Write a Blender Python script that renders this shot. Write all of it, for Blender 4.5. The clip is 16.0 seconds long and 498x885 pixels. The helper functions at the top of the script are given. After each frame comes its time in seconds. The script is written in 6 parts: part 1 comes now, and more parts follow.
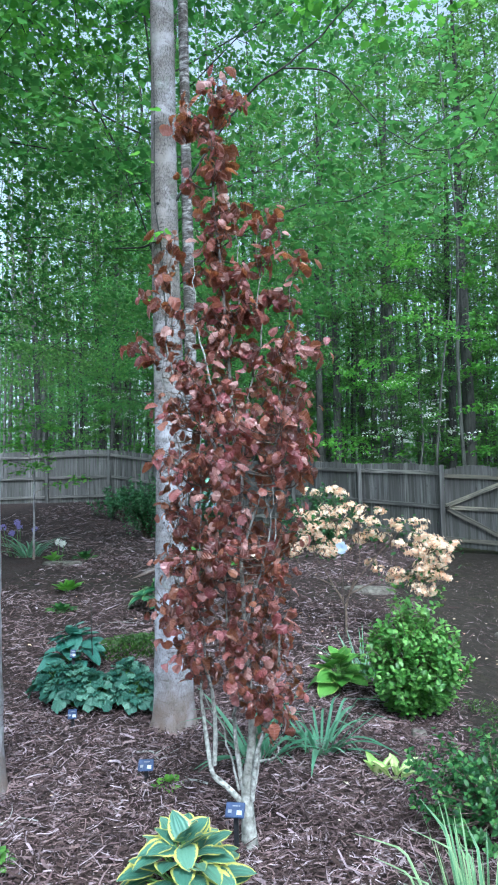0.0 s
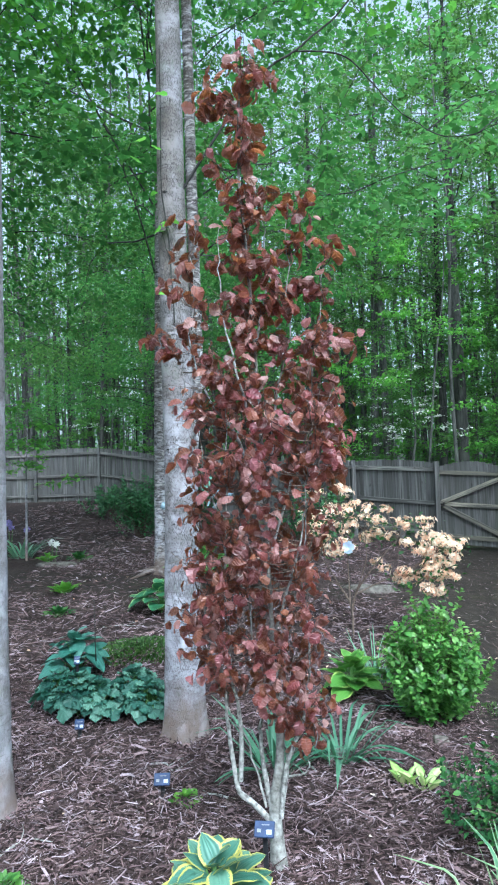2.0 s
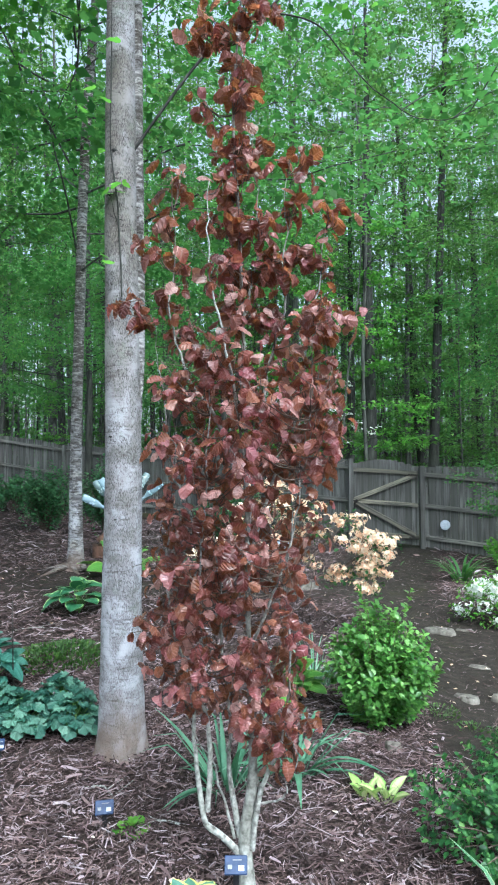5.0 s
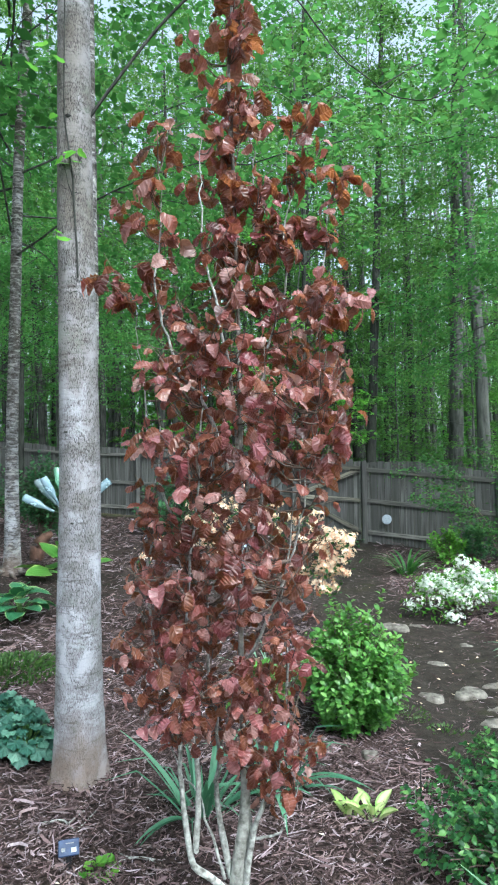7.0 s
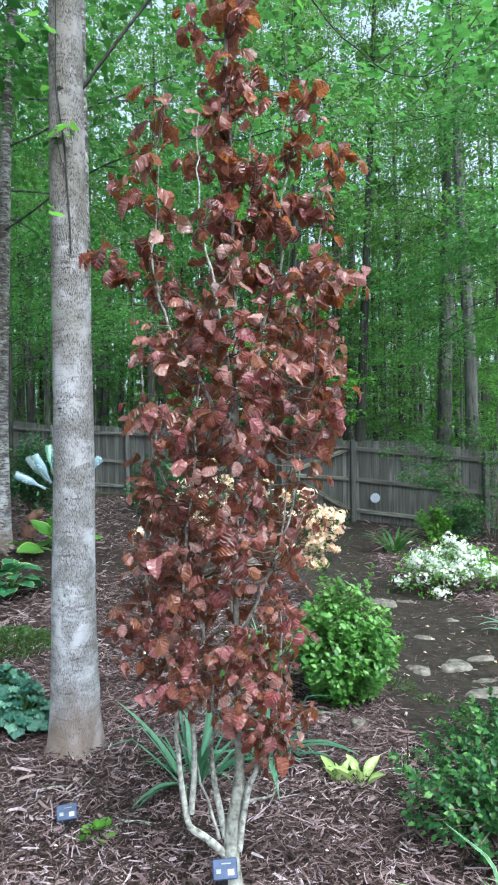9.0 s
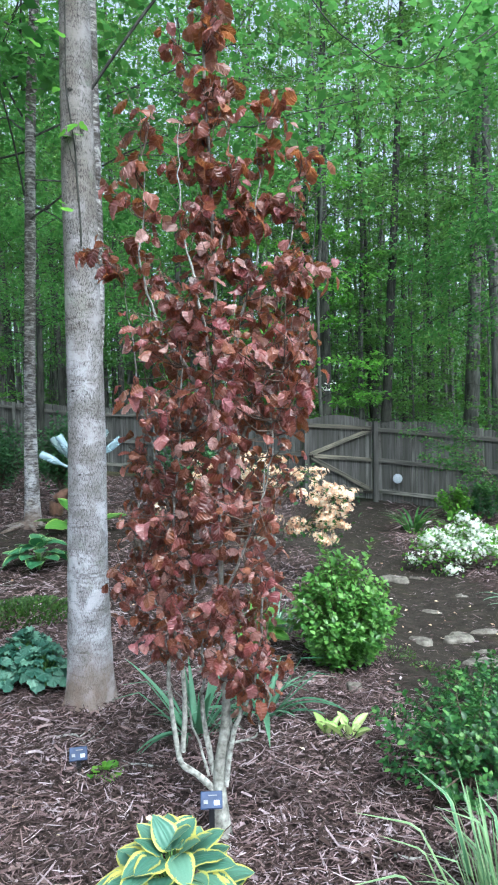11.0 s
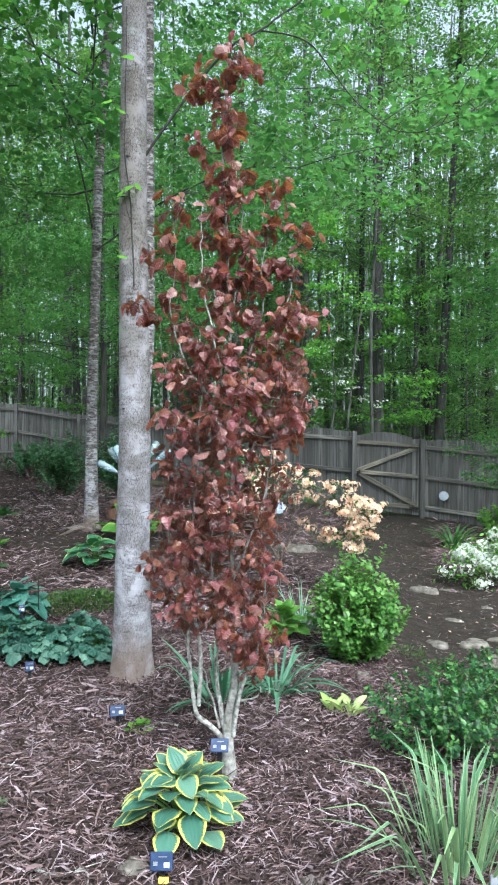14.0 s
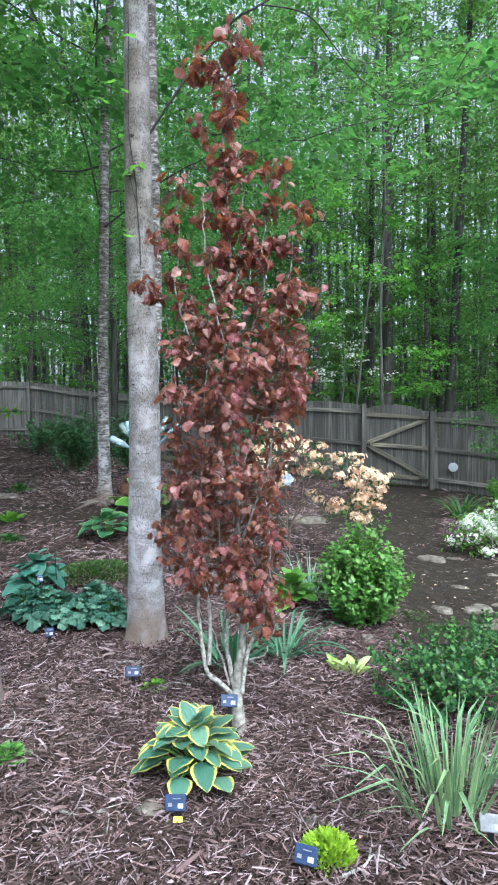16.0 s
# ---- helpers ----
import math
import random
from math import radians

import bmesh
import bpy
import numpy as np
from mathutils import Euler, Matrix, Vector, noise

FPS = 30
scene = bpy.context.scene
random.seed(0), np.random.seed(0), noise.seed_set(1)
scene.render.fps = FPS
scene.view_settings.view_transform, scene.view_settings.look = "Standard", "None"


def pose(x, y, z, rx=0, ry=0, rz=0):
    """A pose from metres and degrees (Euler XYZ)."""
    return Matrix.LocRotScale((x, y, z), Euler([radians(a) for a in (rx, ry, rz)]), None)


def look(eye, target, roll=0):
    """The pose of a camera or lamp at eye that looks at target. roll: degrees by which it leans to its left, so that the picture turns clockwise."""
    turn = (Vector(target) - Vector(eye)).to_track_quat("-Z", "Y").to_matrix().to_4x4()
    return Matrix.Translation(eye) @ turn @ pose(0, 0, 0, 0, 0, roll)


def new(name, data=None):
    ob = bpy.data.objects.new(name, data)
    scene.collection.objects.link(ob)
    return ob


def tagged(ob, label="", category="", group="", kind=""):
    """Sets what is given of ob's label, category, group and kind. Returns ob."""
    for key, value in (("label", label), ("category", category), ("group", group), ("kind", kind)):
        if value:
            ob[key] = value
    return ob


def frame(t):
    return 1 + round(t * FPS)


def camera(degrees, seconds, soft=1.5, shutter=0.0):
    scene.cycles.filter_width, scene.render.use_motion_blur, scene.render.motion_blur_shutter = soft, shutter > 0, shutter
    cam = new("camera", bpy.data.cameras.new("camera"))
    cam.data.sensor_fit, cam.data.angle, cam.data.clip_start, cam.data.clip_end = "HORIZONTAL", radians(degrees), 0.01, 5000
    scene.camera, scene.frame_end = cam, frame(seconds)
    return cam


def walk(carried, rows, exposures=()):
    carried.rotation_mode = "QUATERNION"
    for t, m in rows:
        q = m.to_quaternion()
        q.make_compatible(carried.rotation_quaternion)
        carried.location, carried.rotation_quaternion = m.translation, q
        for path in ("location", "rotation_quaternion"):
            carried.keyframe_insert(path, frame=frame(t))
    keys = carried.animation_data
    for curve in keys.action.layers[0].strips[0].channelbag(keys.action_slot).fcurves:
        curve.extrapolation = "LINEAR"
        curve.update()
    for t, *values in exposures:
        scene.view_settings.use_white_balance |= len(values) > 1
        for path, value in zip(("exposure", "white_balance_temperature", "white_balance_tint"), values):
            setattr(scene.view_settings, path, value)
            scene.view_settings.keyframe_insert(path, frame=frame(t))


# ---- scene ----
cam = camera(42.8, 16.0, soft=2.1)
PATH = [
    (0, (0.112, -0.201, 1.551), (-0.378, 1.733, 1.681), -1.6),
    (0.5, (0.058, -0.148, 1.547), (-0.37, 1.803, 1.65), -1.9),
    (1, (0.011, -0.123, 1.537), (-0.457, 1.819, 1.626), -1.8),
    (1.5, (-0.024, -0.115, 1.559), (-0.469, 1.83, 1.699), -1.5),
    (2, (-0.076, -0.098, 1.569), (-0.526, 1.847, 1.689), -2.0),
    (2.5, (-0.149, -0.057, 1.571), (-0.462, 1.916, 1.674), -1.1),
    (3, (-0.216, -0.049, 1.58), (-0.544, 1.92, 1.712), -2.4),
    (3.5, (-0.256, -0.035, 1.57), (-0.513, 1.947, 1.634), -1.0),
    (5.8, (-0.53, 0.287, 1.57), (-0.512, 2.284, 1.675), -2.4),
    (6, (-0.565, 0.323, 1.571), (-0.464, 2.32, 1.629), -3.0),
    (6.5, (-0.607, 0.347, 1.584), (-0.554, 2.344, 1.678), -2.1),
    (7, (-0.608, 0.37, 1.584), (-0.549, 2.367, 1.661), -1.1),
    (7.5, (-0.609, 0.375, 1.575), (-0.516, 2.372, 1.635), -1.2),
    (8, (-0.615, 0.362, 1.574), (-0.499, 2.358, 1.633), -1.5),
    (8.5, (-0.627, 0.366, 1.573), (-0.533, 2.363, 1.607), -1.2),
    (8.7, (-0.632, 0.356, 1.572), (-0.537, 2.354, 1.597), -1.0),
    (10.8, (-0.496, 0.165, 1.558), (-0.472, 2.165, 1.507), -0.9),
    (11, (-0.469, 0.124, 1.553), (-0.476, 2.123, 1.51), -1.1),
    (11.5, (-0.426, 0.032, 1.569), (-0.518, 2.029, 1.557), -1.1),
    (12, (-0.402, -0.02, 1.559), (-0.474, 1.978, 1.562), -2.4),
    (12.5, (-0.402, -0.141, 1.555), (-0.476, 1.856, 1.48), -2.0),
    (13, (-0.402, -0.231, 1.58), (-0.504, 1.766, 1.607), 0.6),
    (13.5, (-0.344, -0.301, 1.57), (-0.46, 1.696, 1.594), 0.0),
    (14, (-0.243, -0.396, 1.553), (-0.435, 1.595, 1.557), 0.1),
    (14.5, (-0.169, -0.49, 1.54), (-0.373, 1.499, 1.508), -1.1),
    (15, (-0.162, -0.551, 1.54), (-0.508, 1.419, 1.557), -0.6),
    (15.5, (-0.182, -0.541, 1.552), (-0.489, 1.436, 1.539), -0.6),
    (16, (-0.197, -0.514, 1.543), (-0.426, 1.471, 1.468), -0.7),
]
walk(cam, [(t, look(eye, target, roll)) for t, eye, target, roll in PATH], [(0.0, 1.42, 5150, 0), (3.5, 1.48, 5300, 1), (6.0, 1.52, 5550, -2), (8.5, 1.52, 5600, -2), (11.0, 1.50, 5550, 0), (13.0, 1.49, 5700, 2), (16.0, 1.48, 5650, 3)])

# ---- light ----
world = bpy.data.worlds.new("sky")
scene.world = world
world.use_nodes = True
wt = world.node_tree
sky = wt.nodes.new("ShaderNodeTexSky")
sky.sky_type = "NISHITA"
sky.sun_disc = False
SUN_UP, SUN_TURN = 50.0, 152.0
sky.sun_elevation, sky.sun_rotation = radians(SUN_UP), radians(SUN_TURN)
sky.air_density, sky.dust_density, sky.ozone_density = 1.0, 6.0, 1.0
wt.nodes["Background"].inputs["Strength"].default_value = 0.15
haze = wt.nodes.new("ShaderNodeHueSaturation")
haze.inputs["Saturation"].default_value, haze.inputs["Value"].default_value = 0.45, 1.1
wt.links.new(sky.outputs["Color"], haze.inputs["Color"])
wt.links.new(haze.outputs["Color"], wt.nodes["Background"].inputs["Color"])
sun = new("sun", bpy.data.lights.new("sun", "SUN"))
sun.data.energy, sun.data.angle, sun.data.color = 1.3, radians(40), (1.0, 0.97, 0.93)
sun.rotation_euler = (radians(90 - SUN_UP), 0, radians(180 - SUN_TURN))


# ---- node helpers ----
def material(name, rough=0.6, spec=0.4):
    m = bpy.data.materials.new(name)
    m.use_nodes = True
    b = m.node_tree.nodes["Principled BSDF"]
    b.inputs["Roughness"].default_value = rough
    b.inputs["Specular IOR Level"].default_value = spec
    return m, m.node_tree, b


def put(nt, socket, value):
    if isinstance(value, bpy.types.NodeSocket):
        nt.links.new(value, socket)
    else:
        socket.default_value = value


def col(c):
    return (c[0], c[1], c[2], 1.0)


def coords(nt, scale=(1, 1, 1), kind="Object"):
    c = nt.nodes.new("ShaderNodeTexCoord")
    p = nt.nodes.new("ShaderNodeMapping")
    p.inputs["Scale"].default_value = scale
    nt.links.new(c.outputs[kind], p.inputs["Vector"])
    return p.outputs["Vector"]


def noise_tex(nt, vec, scale, detail=4.0, rough=0.55, warp=0.0):
    n = nt.nodes.new("ShaderNodeTexNoise")
    put(nt, n.inputs["Vector"], vec)
    n.inputs["Scale"].default_value = scale
    n.inputs["Detail"].default_value = detail
    n.inputs["Roughness"].default_value = rough
    n.inputs["Distortion"].default_value = warp
    return n.outputs["Fac"]


def ramp(nt, fac, stops, smooth=False):
    r = nt.nodes.new("ShaderNodeValToRGB")
    r.color_ramp.interpolation = "EASE" if smooth else "LINEAR"
    while len(r.color_ramp.elements) < len(stops):
        r.color_ramp.elements.new(0.5)
    for e, (p, c) in zip(r.color_ramp.elements, stops):
        e.position = p
        e.color = col(c) if len(c) == 3 else c
    put(nt, r.inputs["Fac"], fac)
    return r.outputs["Color"]


def grey(nt, fac, a, b, lo=0.0, hi=1.0):
    r = nt.nodes.new("ShaderNodeMapRange")
    put(nt, r.inputs["Value"], fac)
    for key, v in (("From Min", a), ("From Max", b), ("To Min", lo), ("To Max", hi)):
        r.inputs[key].default_value = v
    return r.outputs["Result"]


def mix(nt, fac, a, b, blend="MIX"):
    n = nt.nodes.new("ShaderNodeMix")
    n.data_type = "RGBA"
    n.blend_type = blend
    put(nt, n.inputs["Factor"], fac)
    put(nt, n.inputs[6], a if isinstance(a, bpy.types.NodeSocket) else col(a))
    put(nt, n.inputs[7], b if isinstance(b, bpy.types.NodeSocket) else col(b))
    return n.outputs[2]


def calc(nt, op, a, b=0.0, c=0.0):
    n = nt.nodes.new("ShaderNodeMath")
    n.operation = op
    put(nt, n.inputs[0], a)
    put(nt, n.inputs[1], b)
    put(nt, n.inputs[2], c)
    return n.outputs[0]


def bump(nt, bsdf, height, strength=0.4, dist=0.01):
    n = nt.nodes.new("ShaderNodeBump")
    n.inputs["Strength"].default_value = strength
    n.inputs["Distance"].default_value = dist
    put(nt, n.inputs["Height"], height)
    nt.links.new(n.outputs["Normal"], bsdf.inputs["Normal"])


def any_random(nt):
    """A random number for each piece, whether it is an object or an island of a joined mesh."""
    o = nt.nodes.new("ShaderNodeObjectInfo")
    g = nt.nodes.new("ShaderNodeNewGeometry")
    return calc(nt, "FRACT", calc(nt, "ADD", o.outputs["Random"], g.outputs["Random Per Island"]))


def leaf_coord(nt):
    a = nt.nodes.new("ShaderNodeAttribute")
    a.attribute_name = "leaf"
    s = nt.nodes.new("ShaderNodeSeparateXYZ")
    nt.links.new(a.outputs["Vector"], s.inputs[0])
    across = calc(nt, "ABSOLUTE", calc(nt, "SUBTRACT", calc(nt, "MULTIPLY", s.outputs[0], 2.0), 1.0))
    return across, s.outputs[1], s.outputs[2]


def leaf_material(name, stops, through_colour, share=0.35, rough=0.45, spec=0.4, vein=None, palm=False, vein_count=6.0, vein_width=0.10, margin=None, margin_at=0.72, ribs=0.0, mottle=0.25, scale=30.0, vary=0.0):
    m, nt, b = material(name, rough, spec)
    c = ramp(nt, any_random(nt), stops)
    if vary:
        o = nt.nodes.new("ShaderNodeObjectInfo")
        c = mix(nt, 1.0, c, grey(nt, o.outputs["Random"], 0.0, 1.0, 1.0 - vary, 1.0 + 0.7 * vary), "MULTIPLY")
    n = noise_tex(nt, coords(nt), scale, 3.0)
    c = mix(nt, grey(nt, n, 0.3, 0.7, 0.0, mottle), c, (0.0, 0.0, 0.0))
    if vein or margin or ribs:
        across, along, aside = leaf_coord(nt)
    if ribs:
        w = calc(nt, "SINE", calc(nt, "MULTIPLY", across, ribs))
        bump(nt, b, w, 0.3, 0.003)
    if vein:
        lat = calc(nt, "ABSOLUTE", calc(nt, "SUBTRACT", calc(nt, "FRACT", calc(nt, "MULTIPLY", calc(nt, "SUBTRACT", along, calc(nt, "MULTIPLY", across, 0.28)), vein_count)), 0.5))
        if palm:
            fan = calc(nt, "ARCTAN2", aside, calc(nt, "ADD", along, 0.10))
            lat = calc(nt, "ABSOLUTE", calc(nt, "SUBTRACT", calc(nt, "FRACT", calc(nt, "ADD", calc(nt, "MULTIPLY", fan, vein_count), 0.5)), 0.5))
        lat = grey(nt, lat, 0.0, vein_width, 1.0, 0.0)
        mid = grey(nt, across, 0.0, 0.09, 1.0, 0.0)
        v = calc(nt, "MULTIPLY", calc(nt, "MAXIMUM", lat, mid), 0.55)
        c = mix(nt, v, c, vein)
    if margin:
        wob = calc(nt, "ADD", across, grey(nt, noise_tex(nt, coords(nt), scale * 0.8, 2.0), 0.3, 0.7, -0.10, 0.08))
        c = mix(nt, grey(nt, wob, margin_at, margin_at + 0.06), c, margin)
    put(nt, b.inputs["Base Color"], c)
    t = nt.nodes.new("ShaderNodeBsdfTranslucent")
    put(nt, t.inputs["Color"], mix(nt, 0.5, c, through_colour))
    s = nt.nodes.new("ShaderNodeMixShader")
    s.inputs[0].default_value = share
    nt.links.new(b.outputs[0], s.inputs[1])
    nt.links.new(t.outputs[0], s.inputs[2])
    nt.links.new(s.outputs[0], nt.nodes["Material Output"].inputs["Surface"])
    return m


# ---- materials ----
def bark_pale(name="pale_ridged_bark", k=1.0, flaky=0.0, cracks=1.0):
    """Pale bark: short dark cracks in a net, smooth lavender-white patches between them, fine cross lines, soil at the foot."""
    m, nt, b = material(name, 0.85, 0.2)
    v = coords(nt)
    fine = noise_tex(nt, coords(nt, (190, 190, 55)), 1.0, 2.0, 0.6, 0.5)
    patch = noise_tex(nt, coords(nt, (6.5, 6.5, 8)), 1.0, 5.0, 0.65, 0.5)
    tone = noise_tex(nt, coords(nt, (3.5, 3.5, 1.6)), 1.0, 4.0, 0.6)
    cross = noise_tex(nt, coords(nt, (6, 6, 70)), 1.0, 3.0, 0.6, 0.4)
    c = ramp(nt, patch, [(0.34, (0.215 * k, 0.208 * k, 0.215 * k)), (0.46, (0.305 * k, 0.297 * k, 0.322 * k)), (0.58, (0.42, 0.415, 0.465))])
    c = mix(nt, grey(nt, tone, 0.44, 0.68, 0.0, 0.65), c, (0.155 * k, 0.136 * k, 0.118 * k))
    foot = nt.nodes.new("ShaderNodeSeparateXYZ")
    nt.links.new(v, foot.inputs[0])
    low = grey(nt, foot.outputs[2], 0.3, 2.2, 0.58, 0.95)
    high = calc(nt, "MULTIPLY", grey(nt, foot.outputs[2], 1.5, 2.8, 0.0, 0.85), grey(nt, tone, 0.30, 0.60, 0.35, 1.0))
    c = mix(nt, high, c, (0.150 * k, 0.132 * k, 0.112 * k))
    net = nt.nodes.new("ShaderNodeTexVoronoi")
    net.feature = "DISTANCE_TO_EDGE"
    put(nt, net.inputs["Scale"], 1.0)
    put(nt, net.inputs["Randomness"], 0.9)
    nt.links.new(coords(nt, (150, 150, 36)), net.inputs["Vector"])
    crack = calc(nt, "MULTIPLY", grey(nt, net.outputs["Distance"], 0.03, 0.20, cracks, 0.0), grey(nt, fine, 0.42, 0.52, 0.08, 1.0))
    line = calc(nt, "MULTIPLY", calc(nt, "MULTIPLY", crack, grey(nt, patch, 0.50, 0.62, 1.0, 0.10)), low)
    c = mix(nt, line, c, (0.060, 0.053, 0.053))
    c = mix(nt, calc(nt, "MULTIPLY", grey(nt, cross, 0.60, 0.65, 0.0, 0.55), grey(nt, patch, 0.40, 0.62, 1.0, 0.5)), c, (0.075, 0.062, 0.058))
    lichen = noise_tex(nt, v, 7.0, 3.0)
    c = mix(nt, grey(nt, lichen, 0.60, 0.72, 0.0, 0.35), c, (0.21, 0.25, 0.20))
    if flaky:
        curl = noise_tex(nt, coords(nt, (11, 11, 34)), 1.0, 4.0, 0.7, 0.8)
        c = mix(nt, grey(nt, curl, 0.51, 0.60, 0.0, flaky), c, (0.050, 0.040, 0.035))
        c = mix(nt, grey(nt, curl, 0.46, 0.40, 0.0, 0.8), c, (0.42, 0.40, 0.39))
    soil = calc(nt, "ADD", foot.outputs[2], grey(nt, lichen, 0.3, 0.7, -0.12, 0.12))
    c = mix(nt, grey(nt, soil, 0.02, 0.40, 0.85, 0.0), c, (0.20 * k, 0.142 * k, 0.115 * k))
    put(nt, b.inputs["Base Color"], c)
    bump(nt, b, calc(nt, "SUBTRACT", calc(nt, "SUBTRACT", patch, line), calc(nt, "MULTIPLY", cross, 0.4)), 0.7, 0.010)
    return m


def bark_plain(name, dark, light, scale=18.0):
    m, nt, b = material(name, 0.9, 0.15)
    f = noise_tex(nt, coords(nt, (scale, scale, scale * 0.16)), 1.0, 4.0, 0.65, 0.4)
    p = noise_tex(nt, coords(nt, (2.5, 2.5, 1.6)), 1.0, 4.0)
    c = mix(nt, grey(nt, f, 0.35, 0.65), dark, light)
    c = mix(nt, grey(nt, p, 0.5, 0.75, 0.0, 0.6), c, (light[0] * 1.25, light[1] * 1.3, light[2] * 1.2))
    put(nt, b.inputs["Base Color"], c)
    bump(nt, b, f, 0.8, 0.02)
    return m


def mulch_ground():
    m, nt, b = material("mulch_and_soil", 0.95, 0.15)
    v = coords(nt)
    f = noise_tex(nt, coords(nt, (28, 60, 40)), 1.0, 5.0, 0.7, 1.2)
    f2 = noise_tex(nt, coords(nt, (60, 26, 40)), 1.0, 5.0, 0.7, 1.2)
    big = noise_tex(nt, v, 1.3, 4.0)
    k = calc(nt, "MAXIMUM", f, f2)
    c = ramp(nt, k, [(0.42, (0.010, 0.007, 0.007)), (0.55, (0.030, 0.020, 0.019)), (0.68, (0.095, 0.068, 0.063))])
    c = mix(nt, grey(nt, big, 0.4, 0.7, 0.0, 0.45), c, (0.06, 0.043, 0.036))
    soil_n = noise_tex(nt, v, 9.0, 6.0, 0.65)
    soil = ramp(nt, soil_n, [(0.3, (0.014, 0.011, 0.009)), (0.55, (0.031, 0.025, 0.021)), (0.75, (0.066, 0.053, 0.044))])
    moss = noise_tex(nt, v, 2.2, 5.0, 0.7)
    soil = mix(nt, grey(nt, moss, 0.55, 0.68, 0.0, 0.6), soil, (0.030, 0.030, 0.010))
    pale = noise_tex(nt, v, 55.0, 3.0, 0.6)
    soil = mix(nt, grey(nt, pale, 0.66, 0.72, 0.0, 0.7), soil, (0.11, 0.092, 0.075))
    a = nt.nodes.new("ShaderNodeAttribute")
    a.attribute_name = "path"
    edge = calc(nt, "ADD", a.outputs["Fac"], grey(nt, noise_tex(nt, v, 5.0, 4.0), 0.3, 0.7, -0.25, 0.25))
    c = mix(nt, grey(nt, edge, 0.4, 0.62), c, soil)
    w = nt.nodes.new("ShaderNodeAttribute")
    w.attribute_name = "woods"
    litter = ramp(nt, noise_tex(nt, v, 3.0, 6.0, 0.7), [(0.35, (0.03, 0.028, 0.017)), (0.5, (0.07, 0.058, 0.035)), (0.65, (0.045, 0.07, 0.022))])
    c = mix(nt, w.outputs["Fac"], c, litter)
    put(nt, b.inputs["Base Color"], c)
    bump(nt, b, k, 0.8, 0.02)
    return m


def chip_material():
    m, nt, b = material("shredded_bark", 0.9, 0.2)
    c = ramp(nt, any_random(nt), [(0.0, (0.014, 0.009, 0.009)), (0.35, (0.054, 0.033, 0.031)), (0.62, (0.162, 0.108, 0.119)), (0.78, (0.265, 0.186, 0.182)), (0.88, (0.33, 0.254, 0.284)), (1.0, (0.48, 0.40, 0.44))])
    n = noise_tex(nt, coords(nt, (120, 120, 120)), 1.0, 3.0)
    c = mix(nt, grey(nt, n, 0.35, 0.7, 0.0, 0.5), c, (0.06, 0.042, 0.034))
    # broad darker blotches at random over the strips
    blotch = noise_tex(nt, coords(nt), 3.6, 6.0, 0.68)
    c = mix(nt, grey(nt, blotch, 0.46, 0.66, 0.0, 0.68), c, (0.036, 0.024, 0.024))
    put(nt, b.inputs["Base Color"], c)
    return m


def fence_wood(name="weathered_grey_wood", tint=(1.0, 1.0, 1.0), lying=False):
    m, nt, b = material(name, 0.85, 0.2)
    r = any_random(nt)

    def shifted(scale):
        scale = (scale[2], scale[1], scale[0]) if lying else scale
        a = nt.nodes.new("ShaderNodeVectorMath")
        a.operation = "ADD"
        nt.links.new(coords(nt, scale), a.inputs[0])
        c = nt.nodes.new("ShaderNodeCombineXYZ")
        for k in range(3):
            put(nt, c.inputs[k], calc(nt, "MULTIPLY", r, 61.0 + 17 * k))
        nt.links.new(c.outputs[0], a.inputs[1])
        return a.outputs[0]

    grain = noise_tex(nt, shifted((70, 70, 2.2)), 1.0, 4.0, 0.65, 0.4)
    streak = noise_tex(nt, shifted((22, 22, 1.4)), 1.0, 4.0, 0.6)
    spot = noise_tex(nt, shifted((14, 14, 9)), 1.0, 3.0, 0.5)
    c = ramp(nt, r, [(u, tuple(v * k for v, k in zip(c, tint))) for u, c in ((0.0, (0.088, 0.087, 0.085)), (0.35, (0.118, 0.117, 0.117)), (0.7, (0.148, 0.147, 0.148)), (1.0, (0.205, 0.202, 0.197)))])
    c = mix(nt, grey(nt, streak, 0.42, 0.60, 0.0, 0.92), c, (0.062, 0.060, 0.058))
    c = mix(nt, grey(nt, grain, 0.48, 0.68, 0.0, 0.6), c, (0.07, 0.066, 0.06))
    c = mix(nt, grey(nt, spot, 0.68, 0.74, 0.0, 0.7), c, (0.04, 0.038, 0.035))
    put(nt, b.inputs["Base Color"], c)
    bump(nt, b, grain, 0.5, 0.006)
    return m


def plain(name, c1, c2, rough=0.6, scale=20.0, bump_by=0.2, metal=0.0, spec=0.4):
    m, nt, b = material(name, rough, spec)
    n = noise_tex(nt, coords(nt), scale, 5.0, 0.6)
    put(nt, b.inputs["Base Color"], mix(nt, grey(nt, n, 0.32, 0.68), c1, c2))
    b.inputs["Metallic"].default_value = metal
    if bump_by:
        bump(nt, b, n, bump_by, 0.01)
    return m


def glass(name, tint):
    m, nt, b = material(name, 0.12, 0.5)
    b.inputs["Base Color"].default_value = col(tint)
    b.inputs["Transmission Weight"].default_value = 0.55
    n = noise_tex(nt, coords(nt), 14.0, 3.0)
    put(nt, b.inputs["Roughness"], grey(nt, n, 0.3, 0.7, 0.1, 0.35))
    return m


